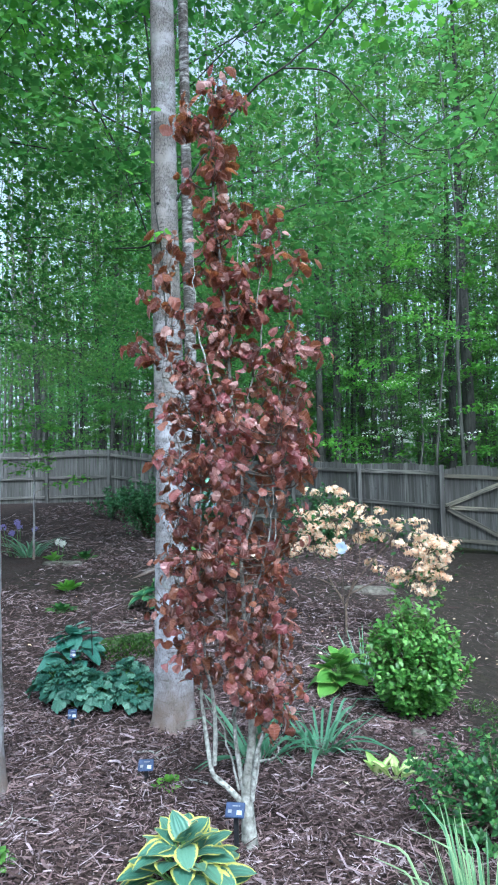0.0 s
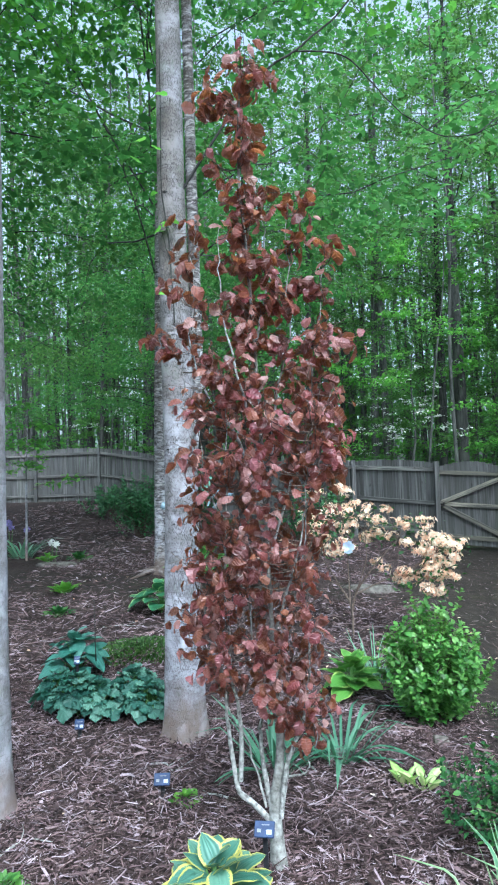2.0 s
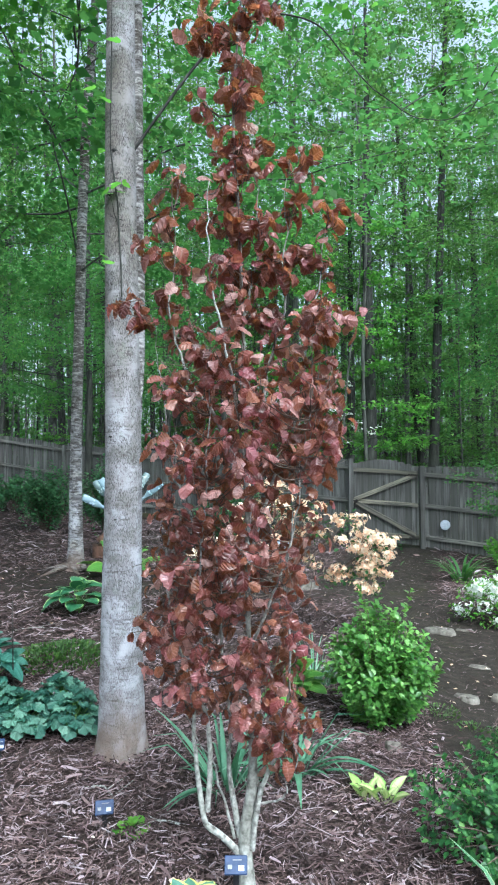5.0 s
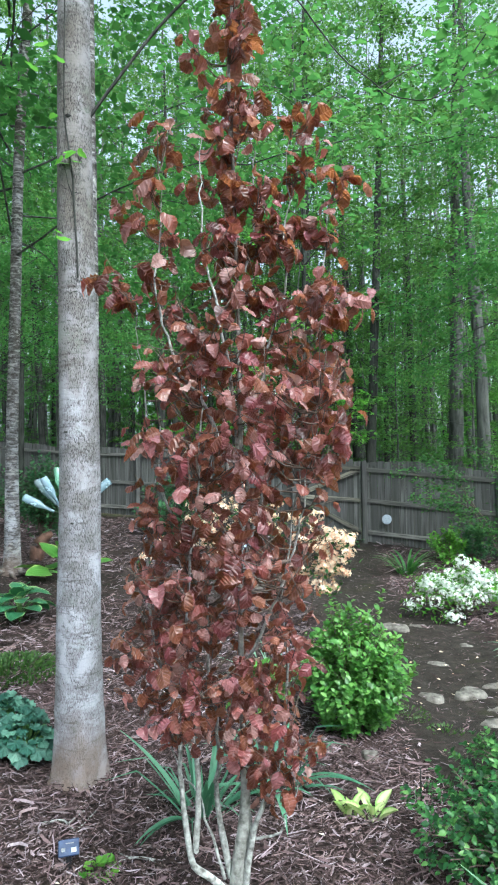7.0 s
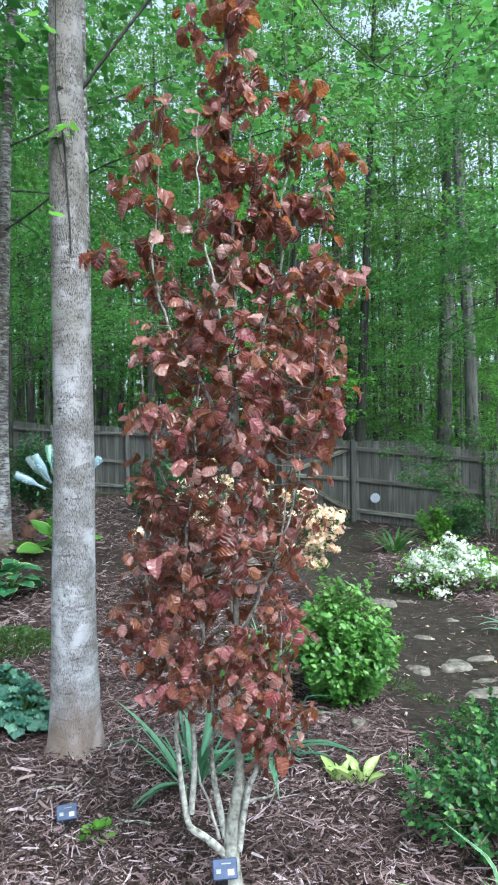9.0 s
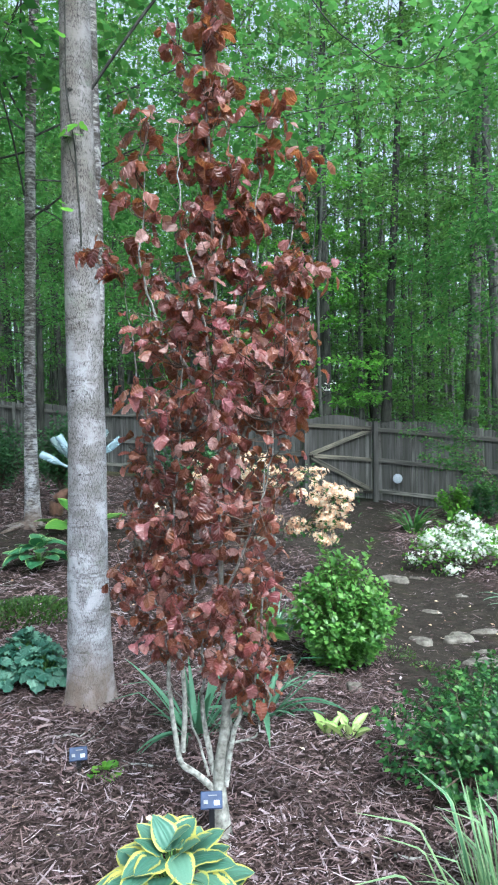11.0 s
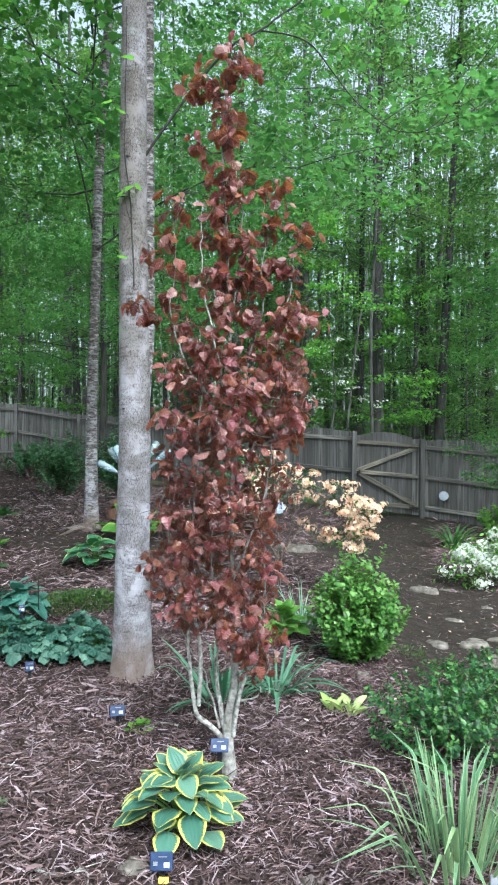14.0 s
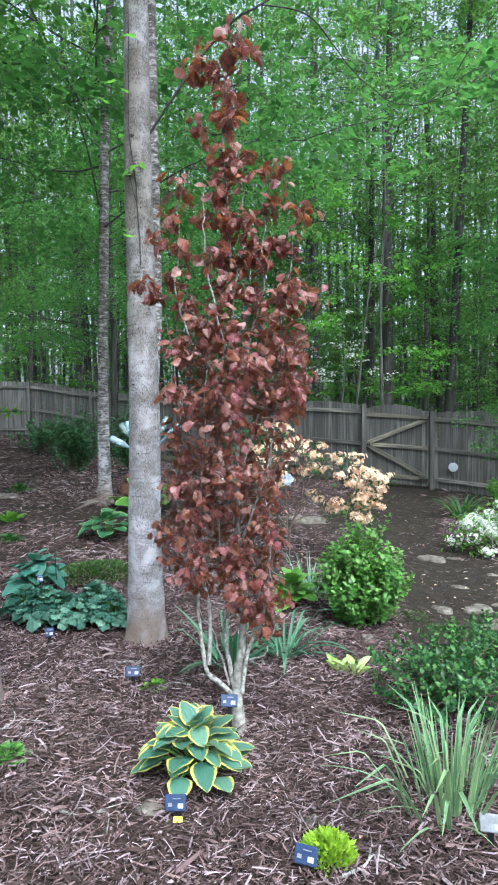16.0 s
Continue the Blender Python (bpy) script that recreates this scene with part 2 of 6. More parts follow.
BARK_PALE = bark_pale()
BARK_SMOOTH = bark_pale("pale_wrinkled_bark", 1.0, 0.0, 0.5)
BARK_BIRCH = bark_pale("grey_flaking_bark", 0.80, 0.85)
BARK_DARK = bark_plain("dark_furrowed_bark", (0.018, 0.018, 0.017), (0.060, 0.061, 0.056))
BARK_GREY = bark_plain("grey_mottled_bark", (0.036, 0.037, 0.034), (0.115, 0.118, 0.110), 14.0)
BARK_RED = plain("smooth_grey_bark", (0.10, 0.095, 0.085), (0.47, 0.47, 0.45), 0.85, 48.0, 0.9)
BARK_STEM = plain("lichened_grey_bark", (0.085, 0.08, 0.07), (0.40, 0.40, 0.375), 0.9, 30.0, 0.9)
TWIG = plain("brown_twig", (0.055, 0.038, 0.030), (0.15, 0.112, 0.090), 0.8, 40.0)
GROUND = mulch_ground()
CHIP = chip_material()
WOOD = fence_wood()
WOOD_RAIL = fence_wood("weathered_grey_rail_wood", (1.3, 1.27, 1.18), True)
WOOD_TAN = fence_wood("tan_weathered_wood", (1.6, 1.48, 1.2), True)
STONE = plain("grey_flagstone", (0.045, 0.038, 0.031), (0.20, 0.182, 0.16), 0.95, 18.0, 0.7)
STALK = plain("pale_green_stalk", (0.09, 0.20, 0.05), (0.16, 0.30, 0.08), 0.5, 30.0, 0.05)
BLACK = plain("black_plastic", (0.012, 0.012, 0.014), (0.025, 0.025, 0.03), 0.4, 40.0, 0.05)
PLATE = plain("dark_blue_grey_plate", (0.016, 0.030, 0.075), (0.030, 0.052, 0.125), 0.45, 30.0, 0.05, spec=0.25)
GREYPLATE = plain("grey_plate", (0.14, 0.15, 0.17), (0.24, 0.25, 0.28), 0.5, 30.0, 0.05)
WHITE = plain("white_label", (0.30, 0.34, 0.42), (0.46, 0.50, 0.58), 0.5, 30.0, 0.02)
YELLOW = plain("yellow_plastic", (0.75, 0.55, 0.03), (0.85, 0.65, 0.06), 0.4, 30.0, 0.02)
IRON = plain("black_iron", (0.02, 0.02, 0.02), (0.06, 0.05, 0.045), 0.6, 40.0, 0.2, 0.7)
CLAY = plain("weathered_brown_wood", (0.06, 0.03, 0.022), (0.16, 0.085, 0.06), 0.85, 16.0, 0.5)
GLASS_BLUE = glass("pale_blue_glass", (0.46, 0.62, 0.72))
GLASS_GREEN = glass("pale_green_glass", (0.34, 0.62, 0.46))
GLASS_GREY = glass("clear_grey_glass", (0.34, 0.44, 0.46))

MAROON_LEAF = leaf_material("maroon_pleated_leaf", [(0.0, (0.022, 0.004, 0.007)), (0.22, (0.080, 0.016, 0.024)), (0.36, (0.165, 0.058, 0.026)), (0.48, (0.215, 0.045, 0.072)), (0.62, (0.275, 0.105, 0.055)), (0.74, (0.325, 0.110, 0.145)), (0.90, (0.41, 0.21, 0.20)), (1.0, (0.55, 0.36, 0.34))], (0.70, 0.26, 0.07), 0.44, 0.29, 0.6, vein=(0.43, 0.23, 0.22), vein_count=6.0, vein_width=0.13, mottle=0.5, scale=60.0)
WOODS_LEAF = leaf_material("woodland_leaf", [(0.0, (0.022, 0.066, 0.021)), (0.5, (0.056, 0.140, 0.038)), (0.85, (0.102, 0.215, 0.052)), (1.0, (0.165, 0.29, 0.072))], (0.25, 0.50, 0.10), 0.48, 0.6, 0.2, mottle=0.2, scale=6.0, vary=0.42)
DEEP_LEAF = leaf_material("deep_green_maple_leaf", [(0.0, (0.032, 0.097, 0.031)), (0.6, (0.063, 0.160, 0.041)), (1.0, (0.12, 0.24, 0.060))], (0.19, 0.50, 0.11), 0.48, 0.55, 0.25, mottle=0.2, scale=8.0)
MAPLE_LEAF = leaf_material("bright_maple_leaf", [(0.0, (0.05, 0.15, 0.025)), (0.5, (0.09, 0.24, 0.035)), (1.0, (0.17, 0.36, 0.058))], (0.27, 0.66, 0.085), 0.50, 0.55, 0.25, mottle=0.15, scale=8.0)
FAR_LEAF = leaf_material("far_woodland_leaf", [(0.0, (0.035, 0.095, 0.032)), (0.5, (0.065, 0.16, 0.045)), (1.0, (0.13, 0.26, 0.08))], (0.22, 0.52, 0.12), 0.5, 0.6, 0.2, mottle=0.12, scale=2.0)
SHRUB_LEAF = leaf_material("glossy_bright_green_leaf", [(0.0, (0.026, 0.092, 0.018)), (0.5, (0.085, 0.225, 0.042)), (1.0, (0.20, 0.39, 0.10))], (0.32, 0.56, 0.06), 0.32, 0.38, 0.45, mottle=0.2)
DARK_LEAF = leaf_material("dark_glossy_leaf", [(0.0, (0.008, 0.036, 0.014)), (0.5, (0.034, 0.115, 0.036)), (0.85, (0.085, 0.22, 0.06)), (1.0, (0.17, 0.33, 0.09))], (0.14, 0.36, 0.05), 0.3, 0.42, 0.4, mottle=0.2)
FERN_LEAF = leaf_material("fine_green_foliage", [(0.0, (0.018, 0.065, 0.02)), (0.6, (0.035, 0.11, 0.028)), (1.0, (0.07, 0.17, 0.035))], (0.08, 0.22, 0.04), 0.3, 0.5, 0.3)
OLIVE_LEAF = leaf_material("olive_fine_foliage", [(0.0, (0.022, 0.060, 0.014)), (0.6, (0.044, 0.098, 0.020)), (1.0, (0.085, 0.15, 0.03))], (0.14, 0.25, 0.03), 0.3, 0.5, 0.3)
FENCE_LEAF = leaf_material("blue_green_shrub_leaf", [(0.0, (0.035, 0.105, 0.048)), (0.6, (0.07, 0.18, 0.075)), (1.0, (0.13, 0.27, 0.11))], (0.12, 0.30, 0.08), 0.35, 0.5, 0.3)
FEATHER = leaf_material("feathery_green_foliage", [(0.0, (0.03, 0.10, 0.03)), (0.6, (0.06, 0.165, 0.04)), (1.0, (0.13, 0.26, 0.06))], (0.14, 0.34, 0.06), 0.35, 0.5, 0.3)
HOSTA_GOLD = leaf_material("blue_green_hosta_leaf_with_yellow_edge", [(0.0, (0.050, 0.140, 0.102)), (0.6, (0.082, 0.195, 0.145)), (1.0, (0.125, 0.25, 0.18))], (0.16, 0.38, 0.15), 0.2, 0.42, 0.4, margin=(0.52, 0.49, 0.12), margin_at=0.74, ribs=16.0, mottle=0.12)
HOSTA_CREAM = leaf_material("green_hosta_leaf_with_pale_edge", [(0.0, (0.033, 0.125, 0.058)), (1.0, (0.052, 0.17, 0.08))], (0.1, 0.32, 0.09), 0.2, 0.42, 0.4, margin=(0.36, 0.50, 0.20), margin_at=0.84, ribs=22.0, mottle=0.15)
HOSTA_BLUE = leaf_material("blue_green_hosta_leaf", [(0.0, (0.045, 0.150, 0.120)), (1.0, (0.085, 0.22, 0.170))], (0.1, 0.3, 0.16), 0.18, 0.45, 0.4, vein=(0.03, 0.10, 0.075), vein_count=7.0, ribs=20.0, mottle=0.15)
HOSTA_GREEN = leaf_material("mid_green_hosta_leaf", [(0.0, (0.07, 0.20, 0.03)), (1.0, (0.12, 0.29, 0.05))], (0.2, 0.42, 0.06), 0.22, 0.42, 0.4, margin=(0.34, 0.47, 0.12), margin_at=0.86, ribs=22.0, mottle=0.15)
HOSTA_LIME = leaf_material("pale_lime_hosta_leaf", [(0.0, (0.36, 0.48, 0.15)), (1.0, (0.60, 0.66, 0.34))], (0.7, 0.78, 0.3), 0.25, 0.45, 0.4, margin=(0.22, 0.42, 0.09), margin_at=0.74, ribs=18.0, mottle=0.1)
HEUCHERA = leaf_material("silvery_green_lobed_leaf", [(0.0, (0.014, 0.058, 0.044)), (0.5, (0.050, 0.145, 0.108)), (1.0, (0.17, 0.33, 0.245))], (0.14, 0.34, 0.14), 0.2, 0.5, 0.35, vein=(0.016, 0.055, 0.04), palm=True, vein_count=1.1, vein_width=0.12, mottle=0.5, scale=45.0)
LIME_LEAF = leaf_material("chartreuse_leaf", [(0.0, (0.17, 0.33, 0.02)), (1.0, (0.36, 0.54, 0.05))], (0.5, 0.75, 0.04), 0.35, 0.5, 0.3)
GREEN_LEAF = leaf_material("fresh_green_leaf", [(0.0, (0.06, 0.19, 0.02)), (1.0, (0.15, 0.33, 0.04))], (0.24, 0.5, 0.05), 0.3, 0.5, 0.3)
FRESH_LEAF = leaf_material("mid_green_herb_leaf", [(0.0, (0.04, 0.13, 0.025)), (1.0, (0.12, 0.27, 0.05))], (0.2, 0.42, 0.06), 0.3, 0.5, 0.3)
STRAP_LEAF = leaf_material("blue_green_strap_leaf", [(0.0, (0.12, 0.27, 0.17)), (1.0, (0.25, 0.43, 0.29))], (0.2, 0.42, 0.16), 0.25, 0.4, 0.4, ribs=16.0, mottle=0.15)
DAYLILY_LEAF = leaf_material("green_strap_leaf", [(0.0, (0.055, 0.165, 0.098)), (1.0, (0.13, 0.285, 0.175))], (0.16, 0.38, 0.16), 0.28, 0.4, 0.4, ribs=16.0, mottle=0.15)
IRIS_LEAF = leaf_material("striped_strap_leaf", [(0.0, (0.10, 0.24, 0.13)), (0.6, (0.19, 0.35, 0.19)), (1.0, (0.31, 0.46, 0.22))], (0.32, 0.52, 0.2), 0.25, 0.4, 0.4, margin=(0.40, 0.50, 0.28), margin_at=0.74, ribs=14.0, mottle=0.15)
PEACH = leaf_material("peach_petal", [(0.0, (0.84, 0.44, 0.29)), (0.35, (0.87, 0.58, 0.40)), (0.7, (0.88, 0.71, 0.54)), (1.0, (0.89, 0.81, 0.69))], (0.9, 0.75, 0.55), 0.35, 0.6, 0.2, mottle=0.06)
PETAL = leaf_material("white_petal", [(0.0, (0.74, 0.76, 0.74)), (1.0, (0.84, 0.84, 0.82))], (0.85, 0.87, 0.8), 0.35, 0.6, 0.2, mottle=0.05)
PALE_BLUE = leaf_material("pale_blue_petal", [(0.0, (0.55, 0.66, 0.85)), (1.0, (0.66, 0.75, 0.9))], (0.6, 0.7, 0.9), 0.3, 0.6, 0.2, mottle=0.05)
VIOLET = leaf_material("violet_petal", [(0.0, (0.20, 0.16, 0.45)), (1.0, (0.34, 0.28, 0.6))], (0.3, 0.25, 0.6), 0.3, 0.6, 0.2)


# ---- mesh helpers ----


def smooth(a, b, v):
    u = np.clip((np.asarray(v, float) - a) / (b - a), 0, 1)
    return u * u * (3 - 2 * u)


def ground_z(x, y):
    """The lie of the land: a flat bed, a hollow path, a rise to the back on one side, a fall along the gate's fence."""
    x, y = np.asarray(x, float), np.asarray(y, float)
    z = 0.05 - 0.17 * smooth(0.1, 1.0, x) * smooth(3.6, 5.0, y) * (1 - 0.6 * smooth(7, 13, y))
    z = z + 0.068 * np.clip(y - 3.2, 0, 5.5) * (1 - smooth(-3.5, 0.3, x)) * (1 - 0.35 * smooth(10, 16, y) * smooth(-8, -4, x))
    z = z + 0.68 * (1 - smooth(-10.5, -5.5, x)) * smooth(9, 18, y)
    z = z - 0.11 * np.clip(x - 2.1, 0, 6) * smooth(8, 12.5, y)
    z = z + 0.03 * np.clip(y - 34, 0, 60)
    return z


def on_ground(x, y, lift=0.0):
    return (x, y, float(ground_z(x, y)) + lift)


def mesh_of(name, V, F, A=None, flat=False):
    """A mesh from arrays of corners and quads or triangles, with the leaf's own coordinates."""
    V, F = np.asarray(V, np.float32), np.asarray(F, np.int32)
    k = F.shape[1]
    me = bpy.data.meshes.new(name)
    me.vertices.add(len(V))
    me.vertices.foreach_set("co", V.ravel())
    me.loops.add(F.size)
    me.loops.foreach_set("vertex_index", F.ravel())
    me.polygons.add(len(F))
    me.polygons.foreach_set("loop_start", np.arange(0, F.size, k, dtype=np.int32))
    if A is not None:
        at = me.attributes.new("leaf", "FLOAT_VECTOR", "POINT")
        at.data.foreach_set("vector", np.asarray(A, np.float32).ravel())
    me.update(calc_edges=True)
    me.validate()
    me.polygons.foreach_set("use_smooth", np.full(len(me.polygons), not flat))
    return me


def joined(pieces):
    """One set of corners and faces out of several."""
    Vs, Fs, As, n = [], [], [], 0
    for p in pieces:
        Vs.append(np.asarray(p[0], float))
        Fs.append(np.asarray(p[1]) + n)
        As.append(p[2] if len(p) > 2 and p[2] is not None else np.zeros((len(p[0]), 3)))
        n += len(p[0])
    return np.concatenate(Vs), np.concatenate(Fs), np.concatenate(As)


def part(name, me, mat, parent, label="", kind="", at=None):
    """A mesh object under a thing or under a part."""
    if not me.materials:
        me.materials.append(mat)
    elif me.materials[0] is not mat:
        me = me.copy()
        me.materials[0] = mat
    ob = new(name, me)
    ob.parent = parent
    if at is not None:
        ob.matrix_basis = at
    return tagged(ob, label, "", "", kind)


def thing(name, place, label, category, group="", turn=0.0, size=1.0, kind=""):
    ob = new(name)
    ob.empty_display_size = 0.1
    ob.location = place
    ob.rotation_euler = (0, 0, radians(turn))
    ob.scale = (size, size, size)
    return tagged(ob, label, category, group, kind)


def leaf_shape(rows, cols, width, fold=0.1, droop=0.4, wave=0.0, waves=3, cup=0.0):
    """A leaf 1 long along +y, its upper side up: rows along it, cols across it."""
    v = np.linspace(0, 1, rows + 1)
    a = np.linspace(-1, 1, cols)
    ang = droop * v
    y = np.concatenate([[0], np.cumsum(np.cos((ang[1:] + ang[:-1]) / 2))]) / rows
    z = -np.concatenate([[0], np.cumsum(np.sin((ang[1:] + ang[:-1]) / 2))]) / rows
    w = np.array([width(t) for t in v])
    V, A = [], []
    for i in range(rows + 1):
        for c in a:
            lift = fold * abs(c) * w[i] + cup * c * c * w[i] + wave * abs(c) * math.sin(waves * 6.28 * v[i] + c * 2)
            V.append((c * w[i], y[i] - np.sin(ang[i]) * -lift * 0.5, z[i] + lift * np.cos(ang[i])))
            A.append((c * 0.5 + 0.5, v[i], abs(c) * w[i]))
    F = [(i * cols + j, i * cols + j + 1, (i + 1) * cols + j + 1, (i + 1) * cols + j) for i in range(rows) for j in range(cols - 1)]
    return np.array(V), np.array(F), np.array(A)


def axes(d, n):
    """Turns (N,3,3) whose y runs along d and whose z leans to n."""
    d = d / np.linalg.norm(d, axis=1, keepdims=True)
    x = np.cross(d, n)
    x /= np.linalg.norm(x, axis=1, keepdims=True) + 1e-9
    return np.stack([x, d, np.cross(x, d)], axis=2)


def spread(shape, R, S, T):
    """Copies of a leaf shape, as one set of corners and faces."""
    V, F, A = shape
    P = np.einsum("nij,kj->nki", R * S[:, None, None], V) + T[:, None, :]
    N, k = len(T), len(V)
    return P.reshape(-1, 3), (F[None] + (np.arange(N) * k)[:, None, None]).reshape(-1, F.shape[1]), np.tile(A, (N, 1))


def tube(points, radii, sides=7, wobble=0.0, seed=0):
    """A tapered stem along points, as quads."""
    P = np.array(points, float)
    r = np.interp(np.linspace(0, 1, len(P)), np.linspace(0, 1, len(radii)), radii)
    T = np.gradient(P, axis=0)
    T /= np.linalg.norm(T, axis=1, keepdims=True) + 1e-9
    ref = np.where(np.abs(T[:, 2:3]) > 0.9, np.array([[1.0, 0, 0]]), np.array([[0, 0, 1.0]]))
    X = np.cross(T, ref)
    X /= np.linalg.norm(X, axis=1, keepdims=True) + 1e-9
    Y = np.cross(T, X)
    g = np.random.default_rng(seed)
    th = np.linspace(0, 2 * np.pi, sides, endpoint=False)
    k = 1 + wobble * g.normal(size=(len(P), sides))
    V = P[:, None] + (r[:, None] * k)[:, :, None] * (np.cos(th)[None, :, None] * X[:, None] + np.sin(th)[None, :, None] * Y[:, None])
    V = V.reshape(-1, 3)
    n = len(P)
    F = [(i * sides + j, i * sides + (j + 1) % sides, (i + 1) * sides + (j + 1) % sides, (i + 1) * sides + j) for i in range(n - 1) for j in range(sides)]
    top = len(V)
    V = np.vstack([V, P[-1] + T[-1] * r[-1] * 0.3, P[0]])
    F += [((n - 1) * sides + j, (n - 1) * sides + (j + 1) % sides, (n - 1) * sides + (j + 2) % sides, top) for j in range(0, sides, 2)]
    return V, np.array(F)


def curve_points(keys, n=24, wander=0.0, seed=0):
    """A smooth line through a few keys."""
    K = np.array(keys, float)
    s = np.linspace(0, len(K) - 1, n)
    i = np.clip(s.astype(int), 0, len(K) - 2)
    f = (s - i)[:, None]
    m = np.gradient(K, axis=0)
    h = (2 * f**3 - 3 * f**2 + 1) * K[i] + (f**3 - 2 * f**2 + f) * m[i] + (3 * f**2 - 2 * f**3) * K[i + 1] + (f**3 - f**2) * m[i + 1]
    if wander:
        g = np.random.default_rng(seed)
        w = np.cumsum(g.normal(size=(n, 3)) * wander, axis=0)
        w -= np.linspace(0, 1, n)[:, None] * w[-1]
        h = h + w * np.linspace(0, 1, n)[:, None]
    return h


def box_mesh(name, sx, sy, sz, bevel=0.004):
    bm = bmesh.new()
    bmesh.ops.create_cube(bm, size=1.0)
    bmesh.ops.scale(bm, vec=(sx, sy, sz), verts=bm.verts)
    bmesh.ops.bevel(bm, geom=bm.edges[:], offset=bevel, segments=1, affect="EDGES")
    me = bpy.data.meshes.new(name)
    bm.to_mesh(me)
    bm.free()
    return me


def lathe(name, profile, sides=16):
    V = [(r * math.cos(6.2832 * j / sides), r * math.sin(6.2832 * j / sides), z) for r, z in profile for j in range(sides)]
    F = [(i * sides + j, i * sides + (j + 1) % sides, (i + 1) * sides + (j + 1) % sides, (i + 1) * sides + j) for i in range(len(profile) - 1) for j in range(sides)]
    return mesh_of(name, V, F)


def unit(v):
    return v / (np.linalg.norm(v, axis=-1, keepdims=True) + 1e-9)


def pleated_leaf(k, fold, droop, pleat, twist):
    """A broad oval leaf 1 long, pleated along side veins that run forward from the midrib to a wavy edge."""
    g = np.random.default_rng(300 + k)
    rows, V, A = 12, [], []
    edge = 1 + g.normal(0, 0.05, (rows + 1, 2)) + 0.045 * ((-1.0) ** np.arange(rows + 1))[:, None]
    for i in range(rows + 1):
        t = i / rows
        w = 0.35 * math.sin(math.pi * min(1.0, 0.03 + 0.96 * t) ** 0.80) ** 0.68 + 0.004
        for c in (-1.0, -0.55, 0.0, 0.55, 1.0):
            a = abs(c)
            x = c * w * (edge[i][0 if c < 0 else 1] if a == 1 else 1)
            y = t + 0.10 * a * math.sin(math.pi * t)
            z = pleat * (-1) ** i * a * min(1.0, 3 * w) - fold * a * w + 0.05 * math.sin(5 * t + k) * a + twist * c * w * t
            ang = droop * max(0.0, y) ** 1.3
            V.append((x, 0.16 + y * math.cos(ang * 0.6), z - y * math.sin(ang * 0.6)))
            A.append((0.5 + 0.5 * c, t + 0.28 * a, 0.0))
    F = [(i * 5 + j, i * 5 + j + 1, (i + 1) * 5 + j + 1, (i + 1) * 5 + j) for i in range(rows) for j in range(4)]
    V = np.array(V)
    return V + g.normal(0, 0.016, V.shape), np.array(F), np.array(A)


PLEATED = [pleated_leaf(k, f, d, p, t) for k, (f, d, p, t) in enumerate(((0.25, 0.7, 0.030, 0.2), (0.6, 1.2, 0.040, -0.3), (-0.35, 0.6, 0.030, 0.3), (0.8, 0.9, 0.045, 0.4), (0.5, 1.7, 0.040, -0.5), (-0.6, 1.1, 0.035, 0.1)))]
SIMPLE = (np.array([(0, 0, 0), (0.30, 0.42, 0.07), (0, 1, -0.05), (-0.30, 0.42, 0.07)], float), np.array([(0, 1, 2, 3)]), np.array([(0.5, 0, 0), (1, 0.45, 0), (0.5, 1, 0), (0, 0.45, 0)], float))
OVAL = leaf_shape(3, 3, lambda t: 0.34 * math.sin(math.pi * (0.04 + 0.95 * t) ** 0.8) + 0.003, 0.3, 0.35)
HOSTA = [leaf_shape(8, 7, lambda t: 0.40 * math.sin(math.pi * min(1, (0.03 + 0.97 * t)) ** 0.66) ** 0.72 + 0.002, f, d, w, 2, c) for f, d, w, c in ((0.02, 0.40, 0.014, 0.14), (-0.06, 0.60, 0.022, 0.06), (0.10, 0.25, 0.016, 0.16))]
STRAP = leaf_shape(9, 3, lambda t: 0.034 * (1 - t**2.2) + 0.0012, 0.35, 1.35)
STRAP_BENT = leaf_shape(8, 3, lambda t: 0.0125 * (1 - t**3.0) + 0.0012, 0.35, 0.9)
STRAP_WIDE = leaf_shape(9, 3, lambda t: 0.042 * (1 - t**2.2) + 0.0012, 0.4, 1.25)
STRAP_STIFF = leaf_shape(9, 3, lambda t: 0.040 * (1 - t**2.2) + 0.0012, 0.4, 0.55)
STRAP_KINK = [(lambda s, k: (np.array([(x, y if y < k else k + (y - k) * 0.45, z if y < k else z - (y - k) * 0.85) for x, y, z in s[0]]), s[1], s[2]))(leaf_shape(12, 3, lambda t: 0.019 * (1 - t**3.0) + 0.0012, 0.45, 0.25), k) for k in (0.45, 0.62, 0.75)]
STRAP_UP = leaf_shape(8, 3, lambda t: 0.0105 * (1 - t**4.0) + 0.0012, 0.35, 0.16)


# ---- ground ----
PATHS = [((1.15, 3.7), (1.1, 5.5), (1.0, 7.5), (0.6, 9.0), (1.2, 11.5), (1.5, 13.4)), ((0.9, 8.0), (-0.9, 8.3), (-3.0, 7.3), (-6.5, 7.6), (-9.0, 8.2))]


